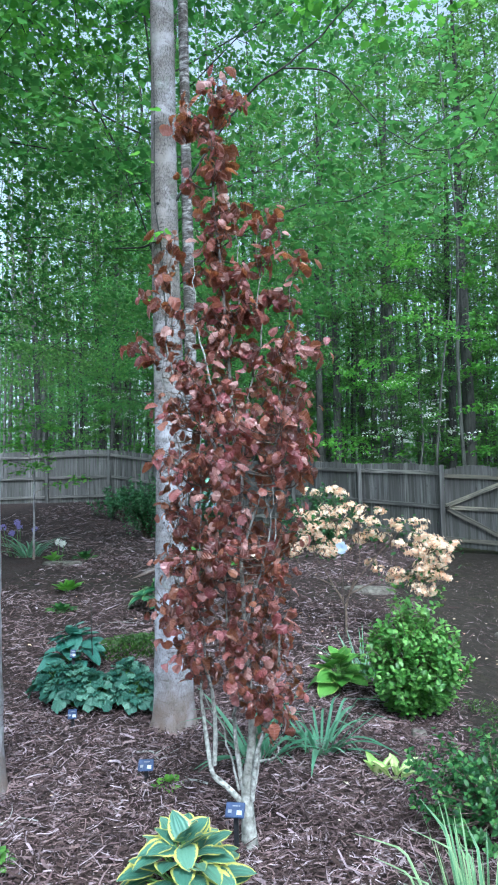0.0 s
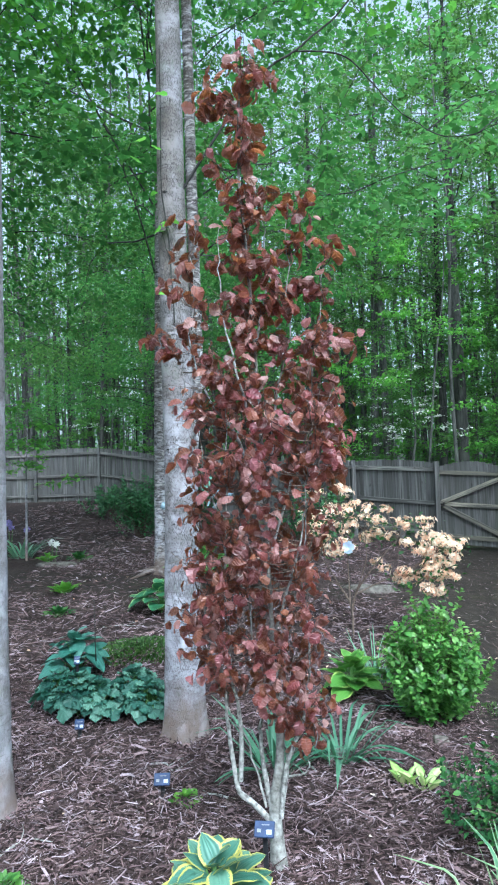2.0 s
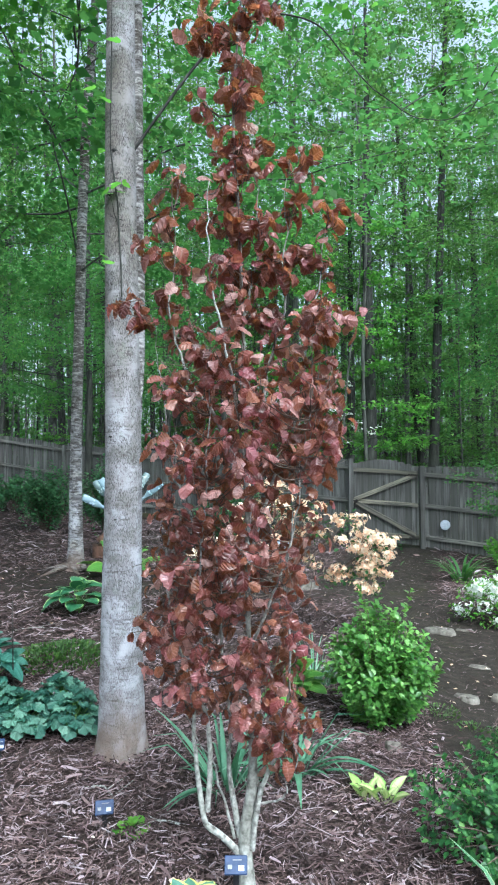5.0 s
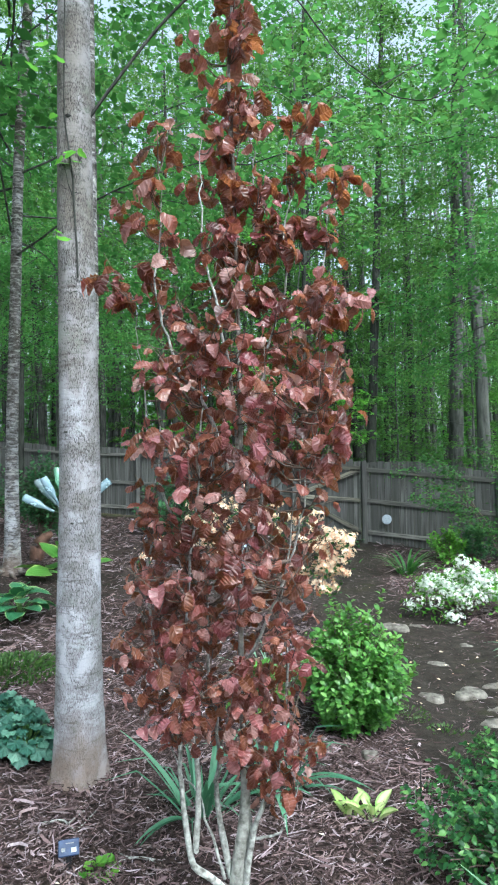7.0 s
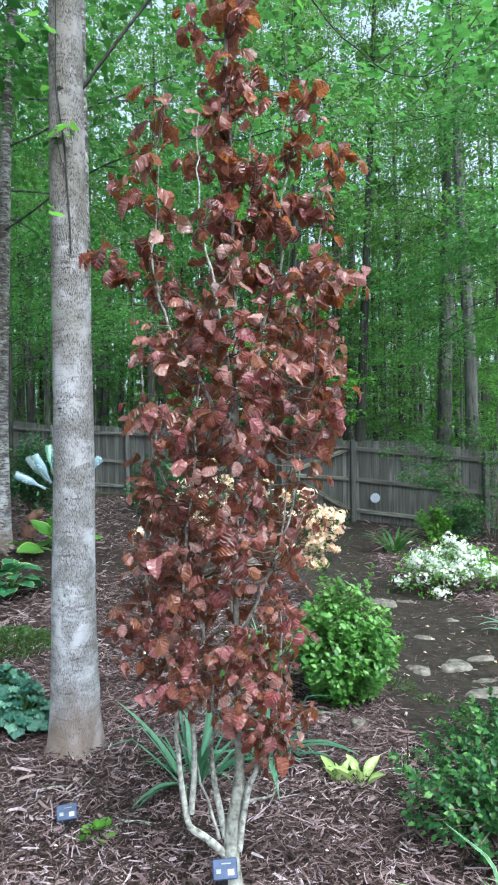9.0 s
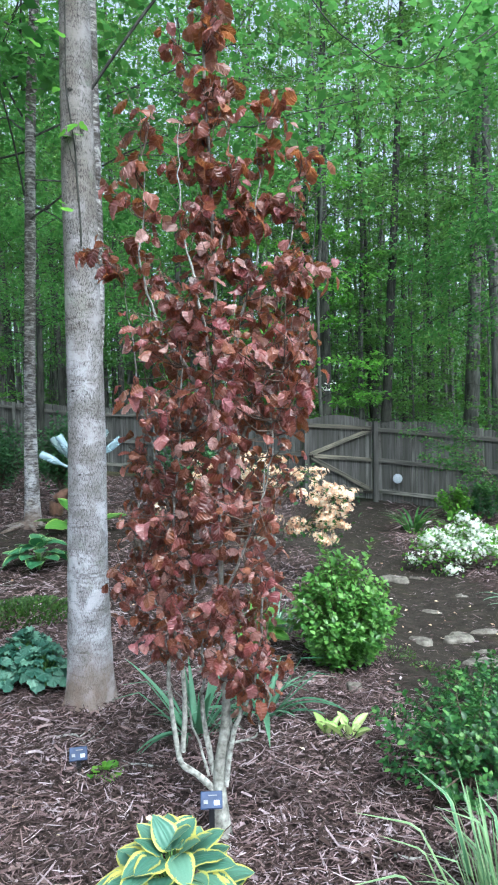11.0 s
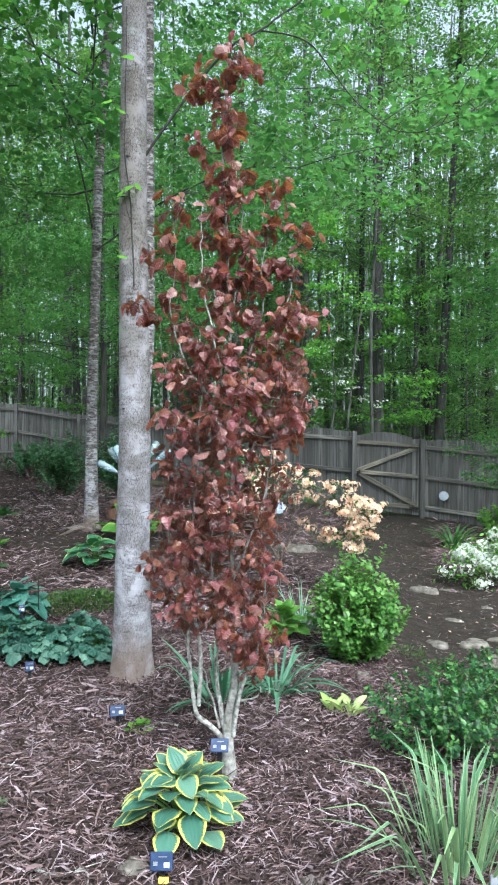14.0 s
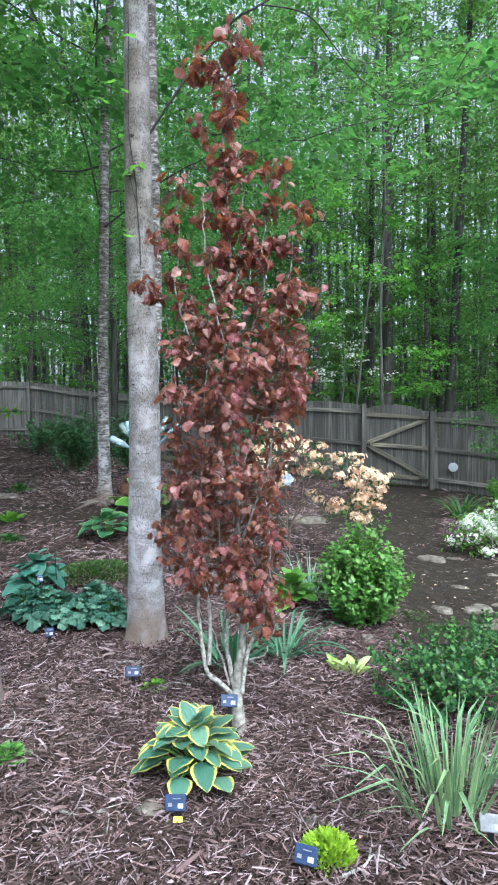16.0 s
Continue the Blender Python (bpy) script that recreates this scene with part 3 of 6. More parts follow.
def path_share(x, y):
    """How much of the trodden soil path there is at a place, 0 to 1."""
    x, y = np.asarray(x, float), np.asarray(y, float)
    share = np.zeros(x.shape)
    for line, strength in zip(PATHS, (1.0, 0.52)):
        best = np.full(x.shape, 9.0)
        for (ax, ay), (bx, by) in zip(line, line[1:]):
            dx, dy = bx - ax, by - ay
            t = np.clip(((x - ax) * dx + (y - ay) * dy) / (dx * dx + dy * dy), 0, 1)
            best = np.minimum(best, np.hypot(x - ax - t * dx, y - ay - t * dy))
        share = np.maximum(share, strength * (1 - smooth(0.35, 1.25, best)))
    return share


def fence_y(x):
    """The fence's line."""
    return np.interp(x, [-16, -9.6, -6.4, -3.0, 0.72, 2.12, 4.5, 9], [18.3, 19.2, 18.6, 16.9, 13.9, 13.45, 12.5, 10.6])


def build_ground():
    xs = np.concatenate([[-600, -250, -120, -70, -45], np.linspace(-32, -7, 34), np.linspace(-6.6, 4.4, 150), np.linspace(4.8, 26, 30), [40, 70, 120, 250, 600]])
    ys = np.concatenate([[-600, -200, -60, -20, -8], np.linspace(-4, 0.8, 16), np.linspace(1, 9, 110), np.linspace(9.3, 30, 62), [35, 45, 60, 90, 150, 300, 800]])
    X, Y = np.meshgrid(xs, ys)
    Z = ground_z(X, Y)
    near = (np.abs(X) < 8) & (Y > 0) & (Y < 12)
    bumps = np.array([noise.fractal((x * 1.9, y * 1.9, 0), 0.8, 2.0, 4) for x, y in zip(X.ravel(), Y.ravel())]).reshape(X.shape)
    Z = Z + np.where(near, 0.012, 0.02) * bumps
    n, m = X.shape
    idx = np.arange(n * m).reshape(n, m)
    F = np.stack([idx[:-1, :-1], idx[:-1, 1:], idx[1:, 1:], idx[1:, :-1]], axis=-1).reshape(-1, 4)
    me = mesh_of("ground", np.stack([X, Y, Z], -1).reshape(-1, 3), F)
    for key, values in (("path", path_share(X, Y)), ("woods", smooth(0.0, 1.2, Y - fence_y(X)))):
        me.attributes.new(key, "FLOAT", "POINT").data.foreach_set("value", values.ravel().astype(np.float32))
    me.materials.append(GROUND)
    tagged(new("ground", me), "brown shredded bark mulch bed with a bare soil path", "ground", kind="structure")


build_ground()


def build_chips():
    """Shredded bark lying on the bed."""
    g = np.random.default_rng(5)
    t = np.array([(-0.5, -0.5, 0), (-0.42, 0, 0.9), (-0.5, 0.5, 0), (0, -0.5, 0.25), (0.03, 0.1, 1.3), (0, 0.5, 0.2), (0.5, -0.35, 0), (0.45, 0.05, 0.6), (0.5, 0.3, 0)])
    F = np.array([(0, 3, 4, 1), (1, 4, 5, 2), (3, 6, 7, 4), (4, 7, 8, 5)])
    sets = []
    for count, x0, x1, y0, y1, size in ((66000, -2.7, 1.3, 0.9, 4.7, 0.92), (34000, -5.2, 2.4, 4.4, 9.5, 1.35), (16000, -10, 5, 9, 18, 2.2), (34000, -2.7, 1.3, 0.9, 4.7, 0.45), (1300, -2.7, 1.3, 0.9, 4.7, 0.99), (18000, -6.0, 3.8, -3.0, 5.0, 1.1), (22000, -1.5, 2.6, 3.6, 12.5, 0.6)):
        x, y = g.uniform(x0, x1, count), g.uniform(y0, y1, count)
        x, y = x + g.normal(0, 0.30, count) * (y1 < 5), y + g.normal(0, 0.30, count) * (y1 < 5)
        keep = ((path_share(x, y) + g.normal(0, 0.12, count) < 0.42) | (g.random(count) < (0.38 if size == 0.6 else 0.02))) & (y < fence_y(x) - 0.2)
        x, y = x[keep], y[keep]
        n = len(x)
        length = g.lognormal(-2.95, 0.5, n).clip(0.015, 0.16) * size
        wide = g.uniform(0.0025, 0.008, n) * size
        wide = np.where(g.random(n) < 0.05, wide * 2.4, wide)
        if size == 0.99:
            length, wide = g.uniform(0.02, 0.065, n), g.uniform(0.008, 0.02, n)
        th = g.normal(0.0, 0.9, n) + np.where(g.random(n) < 0.35, 1.4, 0)
        d = np.stack([np.cos(th), np.sin(th), g.normal(0, 0.28, n)], 1)
        R = axes(np.stack([-np.sin(th), np.cos(th), g.normal(0, 0.3, n)], 1), np.tile([[0, 0, 1.0]], (n, 1)))
        R[:, :, 0] = unit(d)
        S = np.stack([length, wide, wide * 0.5], 1)
        bend = g.normal(0, 0.35, n) * length
        P = t[None] * S[:, None, :]
        P[:, :, 1] += bend[:, None] * (t[None, :, 0] ** 2)
        P[:, :, 2] += (g.random(n) * 0.3 * length)[:, None] * (t[None, :, 0] ** 2)
        P = np.einsum("nij,nkj->nki", R, P)
        P += np.stack([x, y, ground_z(x, y) + (0.001 + 0.040 * g.random(n) ** 1.8) * size], 1)[:, None]
        sets.append((P.reshape(-1, 3), (F[None] + (np.arange(n) * 9)[:, None, None]).reshape(-1, 4)))
    V, F2, _ = joined(sets)
    me = mesh_of("mulch", V, F2, flat=True)
    me.materials.append(CHIP)
    tagged(new("mulch", me), "shredded brown and grey bark mulch strips", "mulch", kind="stuff")


build_chips()


# ---- fence and gate ----
def fence_point(x, z=0.0):
    y = float(fence_y(x))
    return Vector((x, y, z))


PICKET = [box_mesh("picket", 0.136 + 0.004 * k, 0.018, 1.0, 0.003) for k in range(2)]


def fence_run(name, xs, label, base_z, arch=0.10, height=1.62):
    """A run of board fence: posts at xs, three rails to a bay, boards behind them with an arched top."""
    run = thing(name, (0, 0, 0), label, "fence", kind="structure")
    g = np.random.default_rng(len(xs) * 7 + int(abs(xs[0]) * 10))
    for k, x in enumerate(xs):
        p = fence_point(x)
        z = base_z(x)
        nx, ny = -0.0, -0.06
        part("post", box_mesh("post", 0.095, 0.095, height + 0.22, 0.006), WOOD, run, at=pose(p.x + nx, p.y + ny, z + height / 2 - 0.06, 0, g.normal(0, 0.5), 8))
    for a, b in zip(xs, xs[1:]):
        pa, pb = fence_point(a), fence_point(b)
        za, zb = base_z(a), base_z(b)
        run_len = math.hypot(pb.x - pa.x, pb.y - pa.y)
        turn = math.degrees(math.atan2(pb.y - pa.y, pb.x - pa.x))
        tilt = math.degrees(math.atan2(zb - za, run_len))
        for h in (0.22, 0.86, height - 0.12):
            part("rail", box_mesh("rail", run_len - 0.02, 0.038, 0.088, 0.004), WOOD_RAIL, run, at=pose((pa.x + pb.x) / 2 + 0.02, (pa.y + pb.y) / 2 - 0.012, (za + zb) / 2 + h, 0, -tilt, turn))
        n = max(3, int(run_len / 0.142))
        for i in range(n):
            f = (i + 0.5) / n
            top = height + arch * math.sin(math.pi * f) + g.normal(0, 0.006)
            ob = part("picket", PICKET[i % 2], WOOD, run, at=pose(pa.x + (pb.x - pa.x) * f + 0.012, pa.y + (pb.y - pa.y) * f + 0.03 + g.normal(0, 0.002), za + (zb - za) * f + top / 2 + 0.015, g.normal(0, 0.3), g.normal(0, 0.35), turn))
            ob.scale = (1, 1, top)
    return run


def gate_base(x):
    return float(np.interp(x, [-9, -3.0, 0.72, 2.12, 4.5, 9], [0.4, 0.38, 0.09, -0.01, -0.27, -0.6]))


def back_base(x):
    return float(np.interp(x, [-18, -9.6, -6.4, -3.0, 0.72], [1.05, 1.08, 0.55, 0.36, 0.09]))


fence_run("fence_back", [-16.0, -13.9, -11.75, -9.62, -7.4, -5.2, -3.0, -1.1, 0.72], "weathered grey board fence with posts and rails", back_base, 0.06, 1.70)
fence_run("fence_side", [2.12, 4.52, 6.9, 9.0], "weathered grey wooden fence with arched board tops", gate_base, 0.11, 1.62)


def build_gate():
    a, b = fence_point(0.72), fence_point(2.12)
    run_len = math.hypot(b.x - a.x, b.y - a.y) - 0.12
    turn = math.degrees(math.atan2(b.y - a.y, b.x - a.x))
    za, zb = gate_base(0.72), gate_base(2.12)
    tilt = -math.degrees(math.atan2(zb - za, run_len))
    gate = thing("garden_gate", ((a.x + b.x) / 2, (a.y + b.y) / 2, (za + zb) / 2), "weathered grey wooden gate with crossed braces, closed", "gate", turn=turn)
    n = 10
    g = np.random.default_rng(3)
    for i in range(n):
        f = (i + 0.5) / n
        top = 1.60 + 0.13 * math.sin(math.pi * f)
        ob = part("board", PICKET[i % 2], WOOD, gate, at=pose((f - 0.5) * run_len, 0.03, top / 2 + 0.04 - (f - 0.5) * 0.1, 0, g.normal(0, 0.2), 0))
        ob.scale = (1, 1, top)
    for h in (0.20, 0.86, 1.52):
        part("rail", box_mesh("rail", run_len, 0.035, 0.088, 0.004), WOOD_TAN, gate, at=pose(0, -0.005, h, 0, tilt, 0))
    for z0, z1 in ((0.90, 1.47), (0.84, 0.24)):
        L = math.hypot(run_len - 0.1, z1 - z0)
        part("brace", box_mesh("brace", L, 0.03, 0.088, 0.004), WOOD_TAN, gate, at=pose(0, -0.036, (z0 + z1) / 2, 0, -math.degrees(math.atan2(z1 - z0 - 0.08, run_len - 0.1)), 0))
    for h in (1.49, 0.20):
        part("hinge", box_mesh("hinge", 0.20, 0.012, 0.035, 0.003), IRON, gate, "black iron strap hinge", at=pose(run_len / 2 - 0.09, -0.06, h - 0.05, 0, tilt, 0))
    latch = part("latch", box_mesh("latch", 0.13, 0.02, 0.03, 0.003), IRON, gate, "black iron latch", at=pose(-run_len / 2 + 0.04, -0.055, 0.90))
    part("latch_bar", box_mesh("latch_bar", 0.02, 0.03, 0.08, 0.003), IRON, latch, at=pose(0.05, -0.01, 0))


build_gate()


# ---- trees ----
def tall_trunk(keys, radii, n=40, sides=18, wobble=0.02, seed=1, flare=1.0):
    P = curve_points(keys, n, 0.0)
    V, F = tube(P, radii, sides, wobble, seed)
    if flare > 1:
        z = V[:, 2] - P[0, 2]
        k = 1 + (flare - 1) * np.exp(-z / 0.10)
        th = np.arctan2(V[:, 1] - P[0, 1], V[:, 0] - P[0, 0])
        k = k * (1 + 0.07 * np.exp(-z / 0.12) * np.sin(th * 5 + seed))
        V[:, 0] = P[0, 0] + (V[:, 0] - P[0, 0]) * k
        V[:, 1] = P[0, 1] + (V[:, 1] - P[0, 1]) * k
    return V, F


def spray(g, base, tip, count, wide, size, flat=0.35):
    """Leaves along a branch, in loose clumps spread sideways in a layer."""
    per = 18
    nc = count // per + 1
    t = g.beta(1.7, 1.05, nc)
    d = tip - base
    L = np.linalg.norm(d)
    side = np.cross(d / L, [0, 0, 1.0])
    side /= np.linalg.norm(side) + 1e-9
    off = g.normal(0, 1, nc) * wide * (0.35 + 0.65 * np.sin(np.pi * np.clip(t, 0.05, 0.97)))
    C = base + t[:, None] * d + off[:, None] * side
    C[:, 2] += g.normal(0, flat * wide * 0.4, nc) - 0.06 * L * t**2
    near = max(0.10, 0.22 * wide)
    P = np.repeat(C, per, axis=0)[:count] + g.normal(0, 1, (count, 3)) * [near, near, near * 0.28]
    dirs = unit(np.stack([g.normal(0, 1, count), g.normal(0, 1, count), g.normal(-0.35, 0.35, count)], 1) + 0.6 * d / L)
    norm = unit(np.stack([g.normal(0, 0.5, count), g.normal(0, 0.5, count), np.ones(count)], 1))
    return P, axes(dirs, norm), size * g.uniform(0.65, 1.35, count)


def crown_meshes(seed, low, high, reach, branches, per_branch, size, wide=0.5, up=0.25, mat_shape=SIMPLE):
    """Limbs and leaves for a trunk that stands at the origin."""
    g = np.random.default_rng(seed)
    limbs, Ps, Rs, Ss = [], [], [], []
    for k in range(branches):
        f = (k + g.random()) / branches
        z = low + (high - low) * f
        az = k * 2.4 + g.normal(0, 0.4)
        L = reach * (1 - 0.55 * f**1.5) * g.uniform(0.65, 1.15)
        base = np.array([0, 0, z])
        tip = base + np.array([math.cos(az) * L, math.sin(az) * L, L * (up + g.normal(0, 0.15))])
        mid = (base + tip) / 2 + np.array([0, 0, 0.10 * L])
        line = curve_points([base, mid, tip], 9, 0.02 * L, int(seed * 100 + k))
        r = 0.003 + 0.0031 * L
        limbs.append(tube(line, [r, r * 0.25], 4))
        twigs = 3
        for s in range(twigs + 1):
            if s == 0:
                b2, t2, n2 = line[2], line[-1], per_branch // 2
            else:
                i = int(g.integers(3, 8))
                b2 = line[i]
                a2 = az + g.choice([-1, 1]) * g.uniform(0.5, 1.1)
                t2 = b2 + np.array([math.cos(a2), math.sin(a2), g.normal(0.0, 0.25)]) * L * g.uniform(0.3, 0.5)
                n2 = per_branch // (2 * twigs)
                limbs.append(tube(curve_points([b2, (b2 + t2) / 2 + g.normal(0, 0.05 * L, 3), t2], 6), [r * 0.42, r * 0.12], 3))
            P, R, S = spray(g, b2, t2, n2, wide * L / 3.0, size)
            Ps.append(P), Rs.append(R), Ss.append(S)
    leaves = spread(mat_shape, np.concatenate(Rs), np.concatenate(Ss), np.concatenate(Ps))
    lim = joined(limbs)
    return mesh_of("limbs", lim[0], lim[1]), mesh_of("crown", *leaves)


def woodland_tree(name, x, y, r, height, lean, bark, limbs, crown, crown_mat, label, seed, group="trees of the wood", size=1.0, turn=0.0):
    z0 = float(ground_z(x, y)) - 0.05
    t = thing(name, (x, y, z0), label, "tree", group, turn)
    g = np.random.default_rng(seed)
    keys = [(0, 0, 0)] + [(lean[0] * f + g.normal(0, 0.05), lean[1] * f + g.normal(0, 0.05), height * f) for f in (0.25, 0.5, 0.75, 1.0)]
    V, F = tall_trunk(keys, [r, r * 0.82, r * 0.62, r * 0.4, r * 0.12], 22, 10, 0.03, seed, 1.35)
    part("trunk", mesh_of("trunk", V, F), bark, t)
    if limbs:
        tilt = Matrix(((1, 0, lean[0] / height, 0), (0, 1, lean[1] / height, 0), (0, 0, 1, 0), (0, 0, 0, 1)))
        sc = Matrix.Diagonal((size, size, size, 1))
        part("limb", limbs, BARK_DARK, t, at=tilt @ sc)
        part("crown", crown, crown_mat, t, at=tilt @ sc)
    return t


BIG = [crown_meshes(s, 4.4, 19, 4.2, 30, 430, 0.10, 0.7) for s in (1, 2, 3)]
HIGH = [crown_meshes(s + 10, 7.5, 21, 4.0, 26, 420, 0.105, 0.7) for s in (1, 2)]
SMALL = [crown_meshes(s + 20, 0.9, 5.6, 2.0, 18, 220, 0.08, 0.7, 0.12) for s in (1, 2, 3)]


PLAIN_CROWN = crown_meshes(31, 4.0, 19, 4.4, 24, 90, 0.32, 0.7)


def woods():
    """The wood behind the fence: chosen trunks, then a loose scatter of others."""
    g = np.random.default_rng(42)
    chosen = [(1.84, 20.0, 0.21, BARK_DARK, 3), (1.62, 18.4, 0.06, BARK_GREY, 3), (5.15, 28.0, 0.22, BARK_DARK, 4), (3.72, 24.0, 0.12, BARK_GREY, 3), (-0.91, 24.0, 0.17, BARK_GREY, 4), (-2.8, 26.0, 0.17, BARK_GREY, 3), (3.75, 20.5, 0.17, BARK_DARK, 4), (6.33, 20.0, 0.25, BARK_GREY, 4), (6.1, 17.0, 0.20, BARK_GREY, 3), (-7.0, 22.5, 0.14, BARK_DARK, 0), (-5.1, 23.0, 0.12, BARK_DARK, 3), (-2.96, 22.0, 0.15, BARK_DARK, 1), (-8.6, 22.0, 0.15, BARK_DARK, 4), (-0.37, 24.0, 0.16, BARK_GREY, 2), (-11.84, 24.0, 0.17, BARK_DARK, 1), (-9.75, 24.0, 0.15, BARK_GREY, 3), (7.6, 15.6, 0.16, BARK_DARK, 3), (8.4, 20.0, 0.2, BARK_DARK, 0), (-10.4, 20.9, 0.09, BARK_DARK, 2), (-13.4, 21.0, 0.13, BARK_DARK, 0), (-6.0, 20.6, 0.08, BARK_GREY, 1)]
    spots = [(c[0], c[1]) for c in chosen]
    n = 0
    while n < 36:
        y = g.uniform(21, 44)
        x = g.uniform(-0.62 * y, 0.52 * y)
        if y < fence_y(x) + 2.5 or 0.10 < x / y < 0.17 or any(math.hypot(x - a, y - b) < 1.7 for a, b in spots):
            continue
        spots.append((x, y))
        chosen.append((x, y, g.uniform(0.05, 0.19), BARK_DARK if g.random() < 0.55 else BARK_GREY, int(g.integers(0, 5))))
        n += 1
    kinds = BIG + HIGH
    for k, (x, y, r, bark, c) in enumerate(chosen):
        limbs, crown = kinds[c]
        lean = (g.normal(0, 0.5), g.normal(0, 0.4))
        dark = bark is BARK_DARK
        woodland_tree("woodland_tree", x, y, r, g.uniform(17, 23), lean, bark, limbs, crown, WOODS_LEAF, "tall woodland tree with dark furrowed trunk and green crown" if dark else "tall woodland tree with grey trunk and green crown", 200 + k, size=g.uniform(0.85, 1.1), turn=g.uniform(0, 360))
    m = 0
    while m < 30:
        y = g.uniform(15.5, 34)
        x = g.uniform(-0.66 * y, 0.55 * y)
        if y < fence_y(x) + 2.3:
            continue
        limbs, crown = SMALL[m % 3]
        s = g.uniform(0.75, 1.5)
        woodland_tree("sapling", x, y, 0.03 * s, 6.0 * s, (g.normal(0, 0.5), g.normal(0, 0.4)), BARK_GREY, limbs, crown, MAPLE_LEAF if m % 3 == 0 else WOODS_LEAF, "slender understory sapling with light green leaves", 500 + m, "saplings of the wood", s, g.uniform(0, 360))
        m += 1


woods()


def unseen_tree_ring():
    """Added ring of unseen trees, closing off the yard and dimming side light."""
    g = np.random.default_rng(52)
    for k in range(26):
        a = radians(160 + 220 * (k + g.random() * 0.6) / 26)
        d = g.uniform(21, 28)
        x, y = d * math.cos(a), 2 + d * math.sin(a)
        limbs, crown = PLAIN_CROWN
        woodland_tree("woodland_tree", x, y, g.uniform(0.12, 0.2), g.uniform(17, 22), (g.normal(0, 0.4), g.normal(0, 0.4)), BARK_DARK, limbs, crown, WOODS_LEAF, "tall woodland tree with dark furrowed trunk and green crown", 700 + k, size=g.uniform(0.9, 1.1), turn=g.uniform(0, 360))


unseen_tree_ring()


def dogwood(x, y, h, seed):
    """A small tree of the understory with white flowers in flat layers."""
    g = np.random.default_rng(seed)
    limbs, crown = SMALL[seed % 3]
    t = woodland_tree("dogwood_tree", x, y, 0.05, h, (0.2, 0.0), BARK_GREY, limbs, crown, WOODS_LEAF, "small dogwood tree with layered white flowers", seed, "dogwoods of the wood", h / 6.0, 40.0 * seed)
    Ps, Rs, Ss = [], [], []
    for k in range(17):
        a, z = k * 2.4 + g.random(), h * g.uniform(0.45, 0.85)
        d = np.array([math.cos(a), math.sin(a), 0.05]) * g.uniform(0.8, 2.0)
        P, R, S = spray(g, np.array([0, 0, z]), np.array([0, 0, z]) + d, 26, 0.3, 0.07)
        Ps.append(P), Rs.append(R), Ss.append(S)
    part("blossom", mesh_of("blossom", *spread(OVAL, np.concatenate(Rs), np.concatenate(Ss), np.concatenate(Ps))), PETAL, t, kind="stuff")


dogwood(0.3, 19.0, 5.6, 801)
dogwood(-10.6, 22.0, 5.6, 802)
dogwood(-0.2, 22.5, 5.2, 803)


def far_woods():
    g = np.random.default_rng(77)
    stems = []
    for k in range(520):
        y = g.uniform(30, 80)
        x = g.uniform(-0.75 * y, 0.65 * y)
        r = g.uniform(0.04, 0.16)
        b = np.array([x, y, float(ground_z(x, y)) - 0.2])
        stems.append(tube([b, b + [g.normal(0, 0.4), 0, 10], b + [g.normal(0, 0.8), 0, 24]], [r, r * 0.3], 5))
    V, F, _ = joined(stems)
    w = thing("far_woods", (0, 0, 0), "far wood of thin trunks and hazy green leaves", "woods", kind="stuff")
    part("trunks", mesh_of("trunks", V, F), BARK_GREY, w, kind="stuff")
    n = 100000
    y = g.uniform(34, 85, n)
    z = g.beta(1.3, 1.5, n // 20 + 1).repeat(20)[:n] * 20
    x = (g.uniform(-0.75, 0.65, n // 20 + 1)).repeat(20)[:n] * y
    P = np.stack([x, y, z + ground_z(x, y)], 1) + g.normal(0, 1, (n, 3)) * [1.1, 1.1, 0.45]
    R = axes(unit(g.normal(0, 1, (n, 3))), unit(np.stack([g.normal(0, 0.6, n), g.normal(-0.2, 0.6, n), np.ones(n)], 1)))
    part("leaves", mesh_of("leaves", *spread(SIMPLE, R, g.uniform(0.25, 0.55, n), P)), FAR_LEAF, w, kind="stuff")


far_woods()


# ---- the yard's own trees ----
def yard_trunk(name, x, y, keys, radii, label, flare=1.3, seed=2, n=60, bark=None):
    z0 = float(ground_z(x, y)) - 0.04
    t = thing(name, (x, y, z0), label, "tree")
    V, F = tall_trunk(keys, radii, n, 22, 0.012, seed, flare)
    part("trunk", mesh_of("trunk", V, F), bark or BARK_PALE, t)
    return t


def knots(tree, spots, r):
    """Flat lens-shaped branch scars, each under a low raised brow."""
    for a, z, s in spots:
        at = pose(r(z) * math.cos(a), r(z) * math.sin(a), z) @ Vector((math.cos(a), math.sin(a), 0.0)).to_track_quat("Z", "Y").to_matrix().to_4x4() @ Matrix.Diagonal((1.25, 0.6, 1, 1))
        V, F = tube([(0, 0, -0.012), (0, 0, -0.002), (0, 0, 0.003), (0, 0, 0.0015)], [s * 1.1, s, s * 0.72, s * 0.1], 10, 0.16, int(z * 10))
        scar = part("knot", mesh_of("knot", V, F), BARK_DARK, tree, "dark flat branch scar", at=at)
        brow = curve_points([(-1.5 * s, -0.6 * s, -0.003), (-0.9 * s, 0.7 * s, 0.001), (0, 1.25 * s, 0.003), (0.9 * s, 0.7 * s, 0.001), (1.5 * s, -0.6 * s, -0.003)], 11)
        part("brow", mesh_of("brow", *tube(brow, [0.001, 0.004, 0.001], 6, 0.1, 2)), BARK_GREY, scar, at=Matrix.Identity(4))


